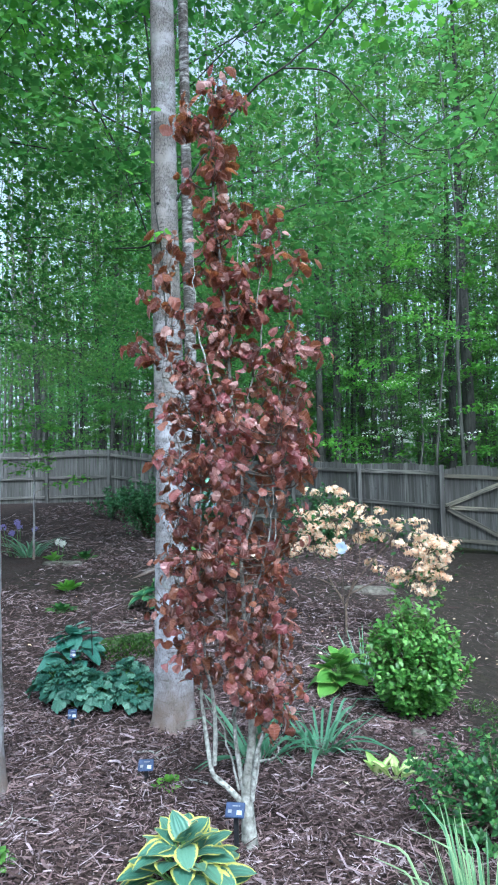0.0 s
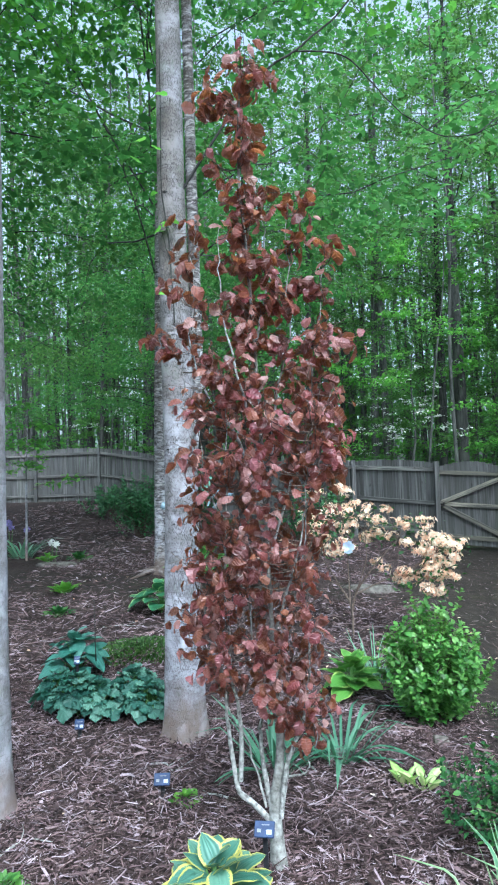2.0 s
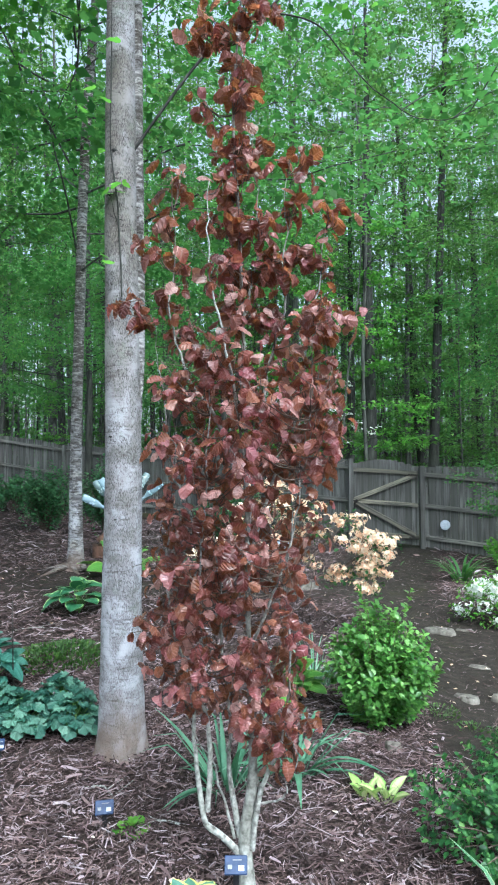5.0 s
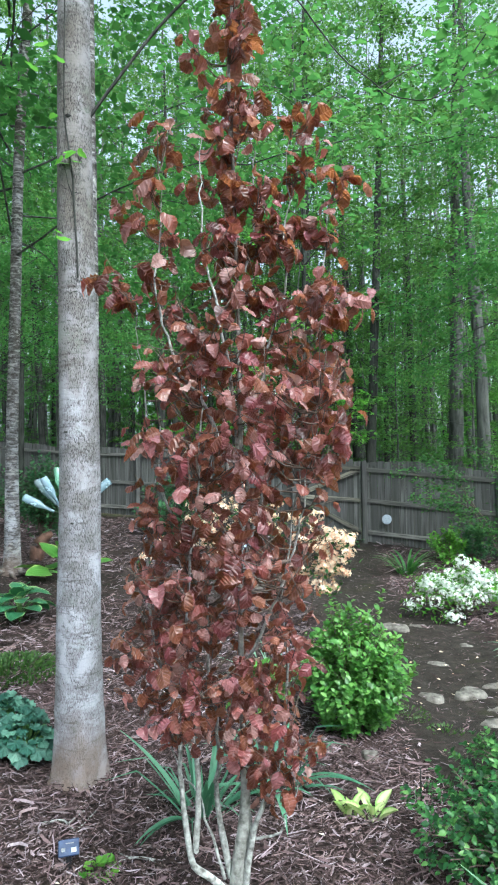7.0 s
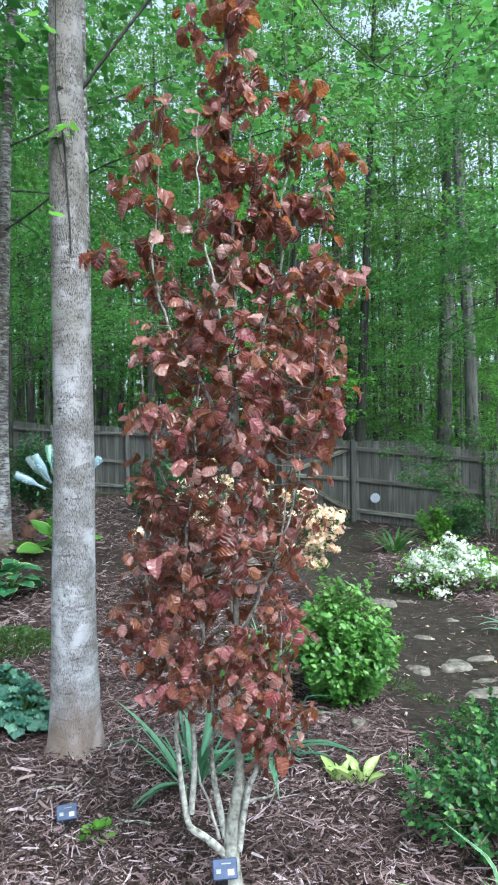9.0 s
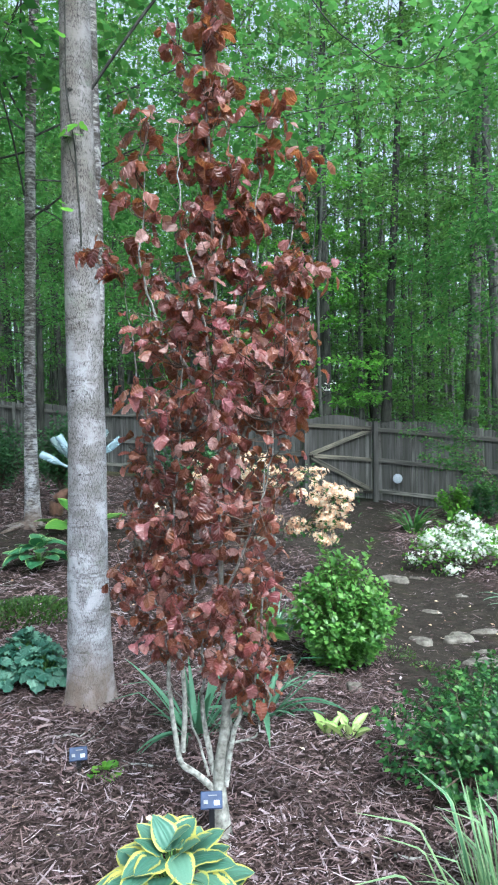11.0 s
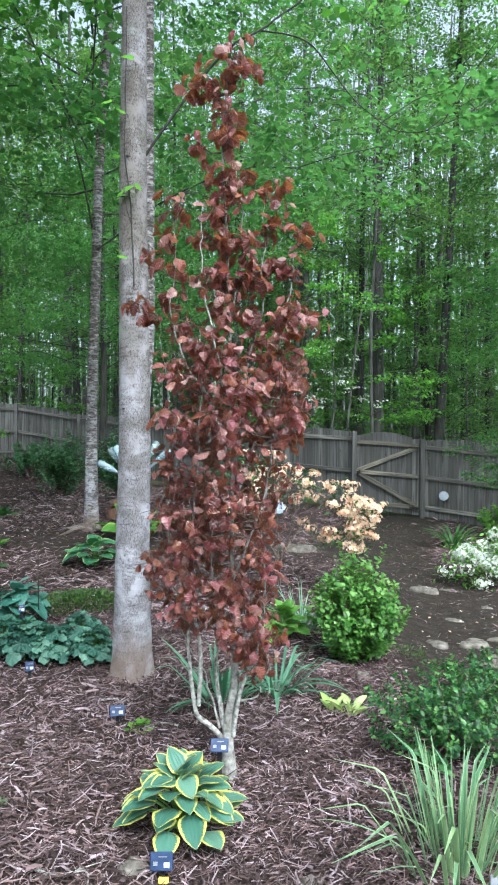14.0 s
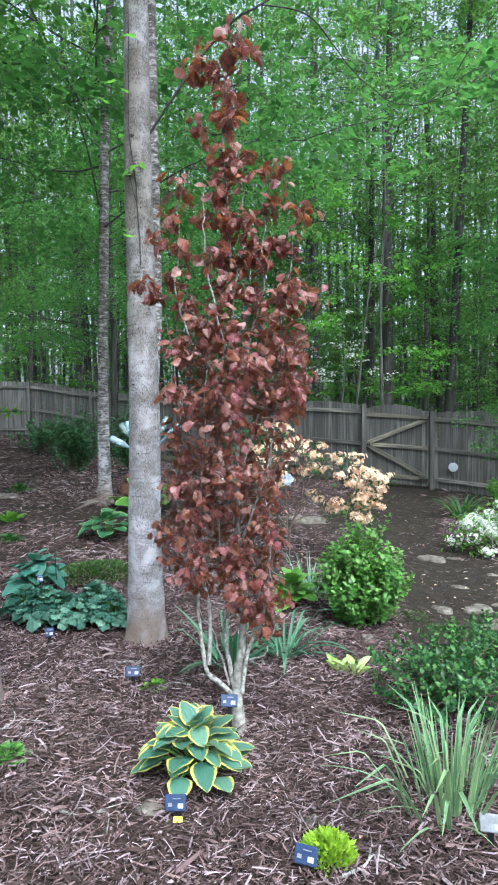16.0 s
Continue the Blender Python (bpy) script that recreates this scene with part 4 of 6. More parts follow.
tulip = yard_trunk("pale_trunk_tree", -1.385, 3.62, [(0, 0, 0), (0.0, 0, 0.8), (0.012, 0, 1.6), (0.0, 0.0, 3.2), (-0.01, 0.05, 5.0), (-0.05, 0.1, 9.0), (0, 0, 14)], [0.126, 0.110, 0.102, 0.088, 0.078, 0.06, 0.03], "straight pale grey tree trunk with finely ridged bark", 1.32)
knots(tulip, [(-1.35, 2.44, 0.017), (-0.9, 1.95, 0.011), (-2.1, 3.1, 0.013), (-1.2, 2.08, 0.008), (-1.9, 1.75, 0.007), (-1.0, 1.55, 0.009), (-1.6, 1.3, 0.006), (-1.3, 2.95, 0.008), (-1.7, 3.35, 0.010), (-2.0, 0.95, 0.006)], lambda z: 0.110 - 0.007 * z)
fork = tube(curve_points([(0.0, 0.05, 1.2), (-0.02, 0.30, 1.7), (-0.05, 0.58, 2.4), (-0.06, 0.62, 4.0), (-0.06, 0.64, 9)], 30), [0.035, 0.046, 0.044, 0.03], 9, 0.03)
part("limb", mesh_of("limb", *fork), BARK_BIRCH, tulip)
vine_line = curve_points([(0.033, -0.099, 2.52), (0.032, -0.098, 2.65), (0.020, -0.098, 2.85), (0.014, -0.097, 3.02), (-0.001, -0.096, 3.16), (-0.019, -0.096, 3.29), (-0.023, -0.095, 3.40), (-0.025, -0.095, 3.51), (-0.02, -0.09, 4.3)], 22, 0.003, 4)
vine = part("vine", mesh_of("vine", *tube(vine_line, [0.0052, 0.0042, 0.0026], 6, 0.08)), BARK_DARK, tulip, "thin dark climbing stem")
part("twig", mesh_of("twig", *tube(curve_points([vine_line[6], vine_line[8] + [-0.03, -0.004, 0], vine_line[9] + [-0.035, -0.004, 0.02]], 7, 0.003, 3), [0.0028, 0.0014], 5)), BARK_DARK, vine)
MAPLE = (np.array([(0, 0, 0), (0.28, 0.05, 0.02), (0.5, 0.34, 0.05), (0.30, 0.42, 0.03), (0.26, 0.72, 0.02), (0, 1, -0.06), (-0.26, 0.72, 0.02), (-0.30, 0.42, 0.03), (-0.5, 0.34, 0.05), (-0.28, 0.05, 0.02), (0, 0.4, -0.02)], float), np.array([(0, 1, 2, 3), (0, 3, 10, 10), (3, 4, 5, 10), (5, 6, 7, 10), (0, 10, 7, 8)][:1] + [(0, 3, 4, 10), (10, 4, 5, 6), (0, 10, 6, 7), (0, 7, 8, 9)]), np.array([(0.5, 0, 0)] * 11, float))
g0 = np.random.default_rng(8)
vine_leaf = mesh_of("vine_leaf", *MAPLE)
for k in range(13):
    p = Vector(vine_line[int(g0.choice([3, 9, 10, 15, 18, 19, 20]))]) + Vector(g0.normal(0, 0.04, 3)) + Vector((0, -0.06, 0))
    s = g0.uniform(0.05, 0.085)
    part("vine_leaf", vine_leaf, MAPLE_LEAF, vine, at=pose(*p, g0.uniform(-50, 20), g0.uniform(-30, 30), g0.uniform(0, 360)) @ Matrix.Diagonal((s, s, s, 1)))
gl = np.random.default_rng(18)
over = curve_points([(0.07, 0, 3.38), (0.29, 0, 3.68), (0.51, 0, 3.95), (0.67, -0.02, 4.07), (0.86, -0.02, 4.16), (1.04, 0.0, 4.30), (1.16, 0.0, 4.40), (1.5, 0.1, 4.8)], 30, 0.006, 5)
part("limb", mesh_of("limb", *tube(over, [0.009, 0.007, 0.004], 7, 0.05)), BARK_DARK, tulip, "bare dark limb arching over the garden")
arch = curve_points([(0.83, -0.02, 4.14), (1.02, -0.02, 4.10), (1.15, -0.02, 4.03), (1.27, -0.02, 3.87), (1.39, -0.04, 3.68), (1.46, -0.10, 3.56), (1.62, -0.12, 3.41), (1.80, -0.12, 3.39), (1.97, -0.12, 3.45), (2.21, -0.12, 3.56)], 36, 0.004, 6)
part("limb", mesh_of("limb", *tube(arch, [0.0055, 0.0035, 0.0018], 6, 0.05)), BARK_DARK, tulip, "thin dark branch bowing down and up again")
hang = []
for i, (dx, dy, dz, n) in ((22, (0.5, 0.3, 0.35, 40)), (28, (0.55, 0.5, 0.45, 55)), (33, (0.6, 0.2, 0.35, 60)), (35, (0.7, 0.7, 0.6, 80)), (30, (0.4, -0.3, 0.5, 34))):
    tip = arch[i] + np.array([dx, dy, dz])
    part("twig", mesh_of("twig", *tube(curve_points([arch[i], (arch[i] + tip) / 2 + [0, 0, 0.05], tip], 8, 0.01, i), [0.004, 0.0015], 4)), BARK_DARK, tulip)
    P, R, S = spray(gl, arch[i], tip, n * 2, 0.34, 0.047, 0.7)
    hang.append(spread(MAPLE, R, S, P))
part("foliage", mesh_of("foliage", *joined(hang)), DEEP_LEAF, tulip, kind="stuff")
tl, tc = crown_meshes(61, 4.8, 12, 3.0, 20, 300, 0.072, 0.7, mat_shape=MAPLE)
part("limb", tl, BARK_DARK, tulip)
part("crown", tc, MAPLE_LEAF, tulip)

left_tree = yard_trunk("pale_trunk_tree", -2.035, 2.575, [(0, 0, 0), (0, 0, 0.8), (0, 0, 1.6), (0, 0, 3.2), (0, 0.0, 5.0), (0, 0.1, 12)], [0.146, 0.132, 0.128, 0.124, 0.115, 0.06], "broad pale grey tree trunk rising from the mulch", 1.16, 5, bark=BARK_SMOOTH)
knots(left_tree, [(-0.5, 1.5, 0.010), (-0.8, 3.3, 0.026), (-0.75, 2.5, 0.016), (-1.0, 2.0, 0.009), (-0.6, 2.9, 0.008), (-0.75, 1.1, 0.006), (-1.1, 3.0, 0.007)], lambda z: 0.125)
part("limb", tl, BARK_DARK, left_tree, at=pose(0, 0, 0.6, 0, 0, 100))
part("crown", tc, MAPLE_LEAF, left_tree, at=pose(0, 0, 0.6, 0, 0, 100))

birch = yard_trunk("pale_trunk_tree", -3.22, 8.05, [(0, 0, 0), (0.0, 0, 1.5), (0.04, 0, 3.0), (0.12, 0, 5.5), (0.3, 0.1, 9.0), (0.3, 0.2, 14)], [0.10, 0.072, 0.067, 0.062, 0.05, 0.02], "slim pale banded tree trunk with spreading surface roots", 1.55, 9, bark=BARK_BIRCH)
for a, L in ((2.9, 0.55), (-0.5, 0.45), (3.9, 0.5), (-1.3, 0.3)):
    line = curve_points([(0.06 * math.cos(a), 0.06 * math.sin(a), 0.10), (0.5 * L * math.cos(a), 0.5 * L * math.sin(a), 0.055), (L * math.cos(a + 0.2), L * math.sin(a + 0.2), 0.01)], 9)
    part("root", mesh_of("root", *tube(line, [0.05, 0.03, 0.012], 7, 0.06)), BARK_BIRCH, birch)
bl, bc = crown_meshes(62, 3.7, 11, 4.3, 36, 980, 0.10, 0.85, 0.10)
part("limb", bl, BARK_GREY, birch)
part("crown", bc, DEEP_LEAF, birch)

dl, dc = crown_meshes(64, 3.3, 9.5, 4.6, 40, 900, 0.085, 0.8, 0.03)
rl, rc = crown_meshes(63, 3.2, 10.5, 4.8, 34, 720, 0.09, 0.75, 0.06)
# trunk out of view; crown reaches the upper left and shades the slope
woodland_tree("maple_tree", -8.1, 9.2, 0.17, 14, (0.4, 0.3), BARK_DARK, rl, rc, WOODS_LEAF, "spreading maple with dense green layered branches, added to shade the slope", 901, "", 1.05, 130)
# unseen tree, added only to shade the left of the yard
woodland_tree("maple_tree", -11.2, 4.6, 0.17, 14, (0.2, 0.3), BARK_DARK, rl, rc, WOODS_LEAF, "spreading maple with dense green layered branches, added to shade the slope", 903, "", 1.1, 250)
# trunk out of view; crown added for the upper left foliage and for shade
woodland_tree("maple_tree", -8.0, 4.6, 0.17, 15, (0.0, 0.2), BARK_DARK, dl, dc, DEEP_LEAF, "spreading maple with layered deep green branches", 905, "", 1.2, 310)
woodland_tree("maple_tree", -6.3, 17.6, 0.11, 13, (0.2, 0.0), BARK_DARK, dl, dc, DEEP_LEAF, "spreading maple with layered deep green branches", 907, "", 0.9, 75)
woodland_tree("maple_tree", 6.0, 10.0, 0.16, 14, (-0.4, 0), BARK_DARK, dl, dc, DEEP_LEAF, "spreading maple with layered deep green branches", 900, "")


# ---- the red tree ----
def red_profile(z):
    """Left and right bounds of the full lower crown about the stem, by height."""
    lo = np.interp(z, [0.50, 0.59, 0.68, 0.76, 0.87, 1.11, 1.27, 1.50, 1.73, 1.91, 2.05, 2.2], [0.16, 0.06, -0.08, -0.26, -0.35, -0.40, -0.38, -0.35, -0.38, -0.34, -0.33, -0.30])
    hi = np.interp(z, [0.50, 0.76, 0.98, 1.11, 1.27, 1.50, 1.73, 1.91, 2.2], [0.25, 0.26, 0.25, 0.26, 0.31, 0.34, 0.38, 0.36, 0.37])
    return lo, hi


# the open upper crown, clump by clump: across, height, radius
RED_CLUMPS = [(0.01, 3.36, 0.055), (0.02, 3.27, 0.070), (-0.12, 3.20, 0.075), (0.0, 3.08, 0.060), (0.0, 2.97, 0.070), (-0.14, 2.93, 0.025), (0.01, 2.77, 0.082), (-0.03, 2.66, 0.090), (-0.14, 2.51, 0.050), (0.0, 2.49, 0.095), (0.20, 2.69, 0.062), (0.18, 2.55, 0.060), (0.32, 2.50, 0.040), (0.30, 2.33, 0.036), (-0.25, 2.66, 0.045), (-0.29, 2.52, 0.045), (-0.34, 2.40, 0.036), (-0.23, 2.33, 0.041), (-0.42, 2.20, 0.036), (-0.37, 2.14, 0.040), (-0.03, 2.31, 0.100), (0.21, 2.38, 0.055), (0.09, 2.33, 0.085), (0.26, 2.15, 0.075), (0.38, 2.12, 0.035), (0.02, 2.15, 0.10), (-0.20, 2.10, 0.05)]


def forward(P):
    """The tree leans out of the bed as it rises."""
    P = np.array(P, float)
    off = -0.14 * np.clip(P[..., 2] - 0.5, 0, 9)
    k = 1 + off / 2.5
    return np.stack([0.384 + (P[..., 0] - 0.384) * k, P[..., 1] + off, 1.58 + (P[..., 2] - 1.58) * k], -1)


def build_red_tree():
    x0, y0 = -0.61, 2.45
    z0 = float(ground_z(x0, y0))
    tree = thing("columnar_tree", (x0, y0, z0 - 0.03), "narrow young tree with dark maroon pleated leaves on grey stems", "tree")
    up = -z0 + 0.03
    g = np.random.default_rng(21)
    main = [(0.01, 0, 0), (0.0, 0, 0.25), (0.03, 0.0, 0.5), (0.015, 0.01, 0.9), (0.01, -0.01, 1.6), (0.0, 0.0, 2.0), (-0.02, 0, 2.5), (-0.04, 0, 2.9), (-0.01, 0, 3.30)]
    main = forward(curve_points(main, 20))
    V, F = tall_trunk(main, [0.031, 0.022, 0.010, 0.007, 0.006, 0.005, 0.003], 44, 12, 0.03, 3, 1.25)
    part("trunk", mesh_of("trunk", V, F), BARK_STEM, tree)
    stems = [
        ([(-0.02, 0, 0.20), (-0.09, -0.02, 0.28), (-0.145, -0.03, 0.36), (-0.165, -0.03, 0.58), (-0.19, -0.02, 0.74), (-0.27, 0.0, 1.0), (-0.30, 0.02, 1.3), (-0.25, 0.0, 1.7)], 0.017, 0.006),
        ([(-0.13, -0.03, 0.36), (-0.115, -0.05, 0.57), (-0.135, -0.06, 0.84), (-0.15, -0.05, 1.13), (-0.12, -0.08, 1.5), (-0.10, -0.1, 1.9)], 0.013, 0.004),
        ([(-0.02, 0.01, 0.25), (-0.06, 0.05, 0.48), (-0.06, 0.07, 0.62), (-0.10, 0.10, 1.0), (-0.16, 0.14, 1.5)], 0.014, 0.005),
        ([(0.025, -0.01, 0.22), (0.045, -0.02, 0.40), (0.07, -0.03, 0.52), (0.12, -0.02, 0.60), (0.15, 0.0, 0.8), (0.17, 0.0, 1.2), (0.20, 0, 1.6)], 0.014, 0.004),
        ([(0.06, -0.01, 0.38), (0.13, -0.03, 0.41), (0.155, -0.03, 0.50), (0.17, -0.03, 0.64)], 0.006, 0.003),
        ([(0.0, -0.01, 1.45), (-0.10, -0.03, 1.75), (-0.19, -0.04, 1.88), (-0.23, -0.05, 2.06), (-0.25, -0.05, 2.25), (-0.26, -0.03, 2.50)], 0.010, 0.003),
        ([(0.01, 0, 1.3), (0.07, -0.04, 1.83), (0.09, -0.05, 1.93), (0.15, -0.05, 2.12), (0.14, -0.04, 2.35), (0.16, -0.02, 2.62)], 0.009, 0.003),
        ([(0.01, 0, 1.5), (-0.02, -0.08, 1.8), (-0.06, -0.10, 2.05), (-0.10, -0.08, 2.3), (-0.12, -0.05, 2.6)], 0.009, 0.003),
        ([(0.01, 0, 1.2), (0.10, 0.08, 1.5), (0.22, 0.10, 1.8), (0.27, 0.06, 2.2), (0.31, 0.04, 2.48)], 0.009, 0.003),
        ([(0.01, 0, 0.9), (0.10, -0.10, 1.1), (0.20, -0.14, 1.4), (0.24, -0.13, 1.75)], 0.008, 0.003),
        ([(-0.14, 0.10, 1.2), (-0.25, 0.12, 1.5), (-0.32, 0.08, 1.8), (-0.36, 0.05, 2.15)], 0.008, 0.003),
        ([(-0.04, 0.02, 0.24), (-0.075, 0.04, 0.36), (-0.10, 0.05, 0.50), (-0.20, 0.06, 0.66), (-0.24, 0.05, 0.80)], 0.007, 0.003),
        ([(0.03, 0.02, 0.26), (0.05, 0.05, 0.42), (0.04, 0.07, 0.60), (0.08, 0.08, 0.80)], 0.008, 0.004),
        ([(0.0, 0.0, 2.1), (0.04, 0.03, 2.4), (0.02, 0.04, 2.8)], 0.007, 0.003),
    ]
    lines = [np.array(main)]
    for k, (keys, r0, r1) in enumerate(stems):
        P = forward(curve_points(keys, 26, 0.011, k))
        lines.append(P)
        part("stem", mesh_of("stem", *tube(P, [r0 * 0.82, (r0 + r1) * 0.30, r1 * 0.40], 8, 0.07, k)), BARK_RED, tree)
    # leaf stations: a full lower crown, then the clumps of the open upper crown
    stations = []

    def room(x, y, z, gap):
        return all((x - a) ** 2 + (y - b) ** 2 + (z - c) ** 2 > gap * gap for a, b, c in stations)

    while len(stations) < 520:
        z = g.uniform(0.52, 2.16)
        lo, hi = red_profile(z)
        if g.random() > 0.25 + (hi - lo) / 0.75 or (z > 1.95 and g.random() < 0.45) or (z < 0.95 and g.random() < 0.35):
            continue
        half, mid = (hi - lo) / 2, (hi + lo) / 2
        th, rad = g.uniform(0, 6.283), g.uniform(0.12, 1.0) ** 0.55
        x, dy = mid + half * math.cos(th) * rad * 0.92, half * math.sin(th) * rad * 0.85
        if noise.noise((x * 6, dy * 6 + 7, z * 4)) < (-0.10 if z > 1.7 else -0.20) or not room(x, dy, z, 0.036):
            continue
        stations.append((x, dy, z))
    for k in (6, 7, 8, 9):
        keys = curve_points(stems[k - 1][0], 26)
        for i in g.integers(10, 25, 3):
            stations.append((keys[i][0] + g.normal(0, 0.025), keys[i][1] - abs(g.normal(0, 0.03)), keys[i][2] - up))
    for cx, cz, r in RED_CLUMPS:
        for k in range(max(3, round(1400 * r * r))):
            o = unit(g.normal(0, 1, 3)) * r * g.random() ** 0.4
            stations.append((cx + o[0] * 0.85, o[1], cz + o[2] * 0.7))
    shoots, leaves = [], []
    anchor = np.concatenate([curve_points(main, 60)] + [p for p in lines[1:]])
    for x, y, z in stations:
        s = forward((x, y, z + up))
        d = np.linalg.norm((anchor - s) * [1, 1, 0.8], axis=1) + np.where(anchor[:, 2] > s[2] - 0.03, 1.0, 0)
        a = anchor[np.argmin(d)]
        mid = (a + s) / 2 + [0, 0, -0.02]
        shoots.append(tube(curve_points([a, mid, s], 5), [0.0024, 0.0014], 4))
        out = np.array([x, y, 0.0])
        out = out / (np.linalg.norm(out) + 1e-6)
        way = unit(out * 0.55 + g.normal(0, 0.45, 3) + [0, 0, 0.25])
        side = unit(np.cross(way, [0, 0, 1.0]) + g.normal(0, 0.15, 3))
        for k in range(int(g.integers(3, 6))):
            p = s + way * 0.026 * (k - 1.5) + g.normal(0, 0.012, 3)
            aim = unit(side * (-1) ** k * 0.8 + way * 0.45 + out * 0.25 + g.normal(0, 0.42, 3) + [0, 0, -0.45])
            nrm = unit(out * 0.60 + np.array([0, 0, 0.75]) + g.normal(0, 0.58, 3))
            big = g.choice([g.uniform(0.026, 0.040), g.uniform(0.036, 0.050), g.uniform(0.044, 0.062)])
            leaves.append((p, aim, nrm, big * (1.0 + 0.15 * smooth(1.7, 2.4, z))))
        shoots.append(tube([s - way * 0.05, s, s + way * 0.08], [0.0016, 0.0010], 3))
    V, F, _ = joined([(v, f[:, :4]) for v, f in shoots])
    part("twig_growth", mesh_of("twig_growth", V, F), TWIG, tree, "fine brown twigs and leaf stalks", kind="stuff")
    P = np.array([l[0] for l in leaves])
    R = axes(np.array([l[1] for l in leaves]), np.array([l[2] for l in leaves]))
    S = np.array([l[3] for l in leaves])
    order = np.argsort(P[:, 1])
    meshes = []
    for h in PLEATED:
        meshes.append(mesh_of("leaf", *h, flat=True))
    for k, i in enumerate(order[:300]):
        m = Matrix.Identity(4)
        for r in range(3):
            for c in range(3):
                m[r][c] = R[i][r][c] * S[i]
            m[r][3] = P[i][r]
        part("leaf", meshes[k % 6], MAROON_LEAF, tree, at=m)
    rest = order[300:]
    sets = [spread(PLEATED[k], R[rest[k::6]], S[rest[k::6]], P[rest[k::6]]) for k in range(6)]
    part("foliage", mesh_of("foliage", *joined(sets), flat=True), MAROON_LEAF, tree, kind="stuff")


build_red_tree()


# ---- shrubs ----
def shrub(name, place, label, leaf_mat, rx, ry, h, shoots, per, size, shape=OVAL, low=0.05, seed=1, uneven=0.25, twig=TWIG, inner=0.35, group="", spike=0.0):
    """A bush of leafy shoots: stems from the base, leaves in pairs along each shoot's end."""
    g = np.random.default_rng(seed)
    t = thing(name, place, label, "shrub", group)
    stems, Ps, Rs, Ss = [], [], [], []
    for k in range(shoots):
        th = k * 2.39996 + g.normal(0, 0.2)
        cz = g.uniform(-0.85, 1.0)
        cr = math.sqrt(max(0.02, 1 - cz * cz))
        rad = (1 - uneven * g.random()) * (1.0 if g.random() > inner else g.uniform(0.5, 0.95))
        end = np.array([rx * cr * math.cos(th) * rad, ry * cr * math.sin(th) * rad, low + (h - low) * (0.5 + 0.5 * cz * rad)])
        if cz > 0.75 and spike and g.random() < 0.4:
            end[2] += spike * g.random()
        root = np.array([g.normal(0, 0.05) * rx, g.normal(0, 0.05) * ry, -0.02])
        mid = end * [0.45, 0.45, 0.5] + [0, 0, 0.08 * h]
        if k % 3 == 0:
            stems.append(tube(curve_points([root, mid, end], 7), [0.006 * h / 0.7, 0.0018], 4))
        d = unit(end - mid + [0, 0, 0.25 * h])
        for j in range(per):
            f = j / per
            p = end - d * f * 0.16 * h / 0.7
            a = j * 2.4 + g.random()
            side = unit(np.cross(d, [math.cos(a), math.sin(a), 0.3]))
            aim = unit(side + d * 0.7 + g.normal(0, 0.2, 3))
            nrm = unit(d + [0, 0, 0.5] + g.normal(0, 0.3, 3))
            Ps.append(p + g.normal(0, 0.006, 3)), Rs.append((aim, nrm)), Ss.append(size * g.uniform(0.6, 1.25))
    V, F, _ = joined(stems)
    part("branching", mesh_of("branching", V, F), twig, t, kind="stuff")
    R = axes(np.array([r[0] for r in Rs]), np.array([r[1] for r in Rs]))
    part("foliage", mesh_of("foliage", *spread(shape, R, np.array(Ss), np.array(Ps))), leaf_mat, t, kind="stuff")
    return t


shrub("round_shrub", on_ground(0.08, 4.06), "rounded bright green glossy-leaved shrub beside the path", SHRUB_LEAF, 0.36, 0.35, 0.69, 470, 12, 0.041, seed=3, spike=0.2, uneven=0.42)
shrub("dark_shrub", on_ground(0.42, 2.72), "loose low dark green glossy shrub in the mulch", DARK_LEAF, 0.45, 0.40, 0.44, 260, 13, 0.027, seed=4, uneven=0.7, low=0.0)
shrub("dark_shrub", on_ground(0.75, 3.25), "loose low dark green glossy shrub beside the path", DARK_LEAF, 0.40, 0.40, 0.34, 220, 13, 0.027, seed=14, uneven=0.7, low=0.0)
shrub("fence_shrub", on_ground(-7.6, 15.8), "dark green rounded shrub before the board fence", FENCE_LEAF, 0.9, 0.8, 1.05, 95, 12, 0.10, seed=5, uneven=0.8)
shrub("fence_shrub", on_ground(-5.7, 13.2), "loose dark green shrub on the mulch slope", FENCE_LEAF, 0.75, 0.7, 1.55, 260, 13, 0.075, seed=6, uneven=0.7)
shrub("fence_shrub", on_ground(-4.0, 12.0), "loose dark green shrub on the mulch slope", FENCE_LEAF, 0.65, 0.6, 1.6, 260, 13, 0.075, seed=16, uneven=0.7)
shrub("fence_shrub", on_ground(-1.7, 12.4), "green shrub before the board fence", FENCE_LEAF, 0.8, 0.7, 1.3, 130, 12, 0.09, seed=17, uneven=0.45)


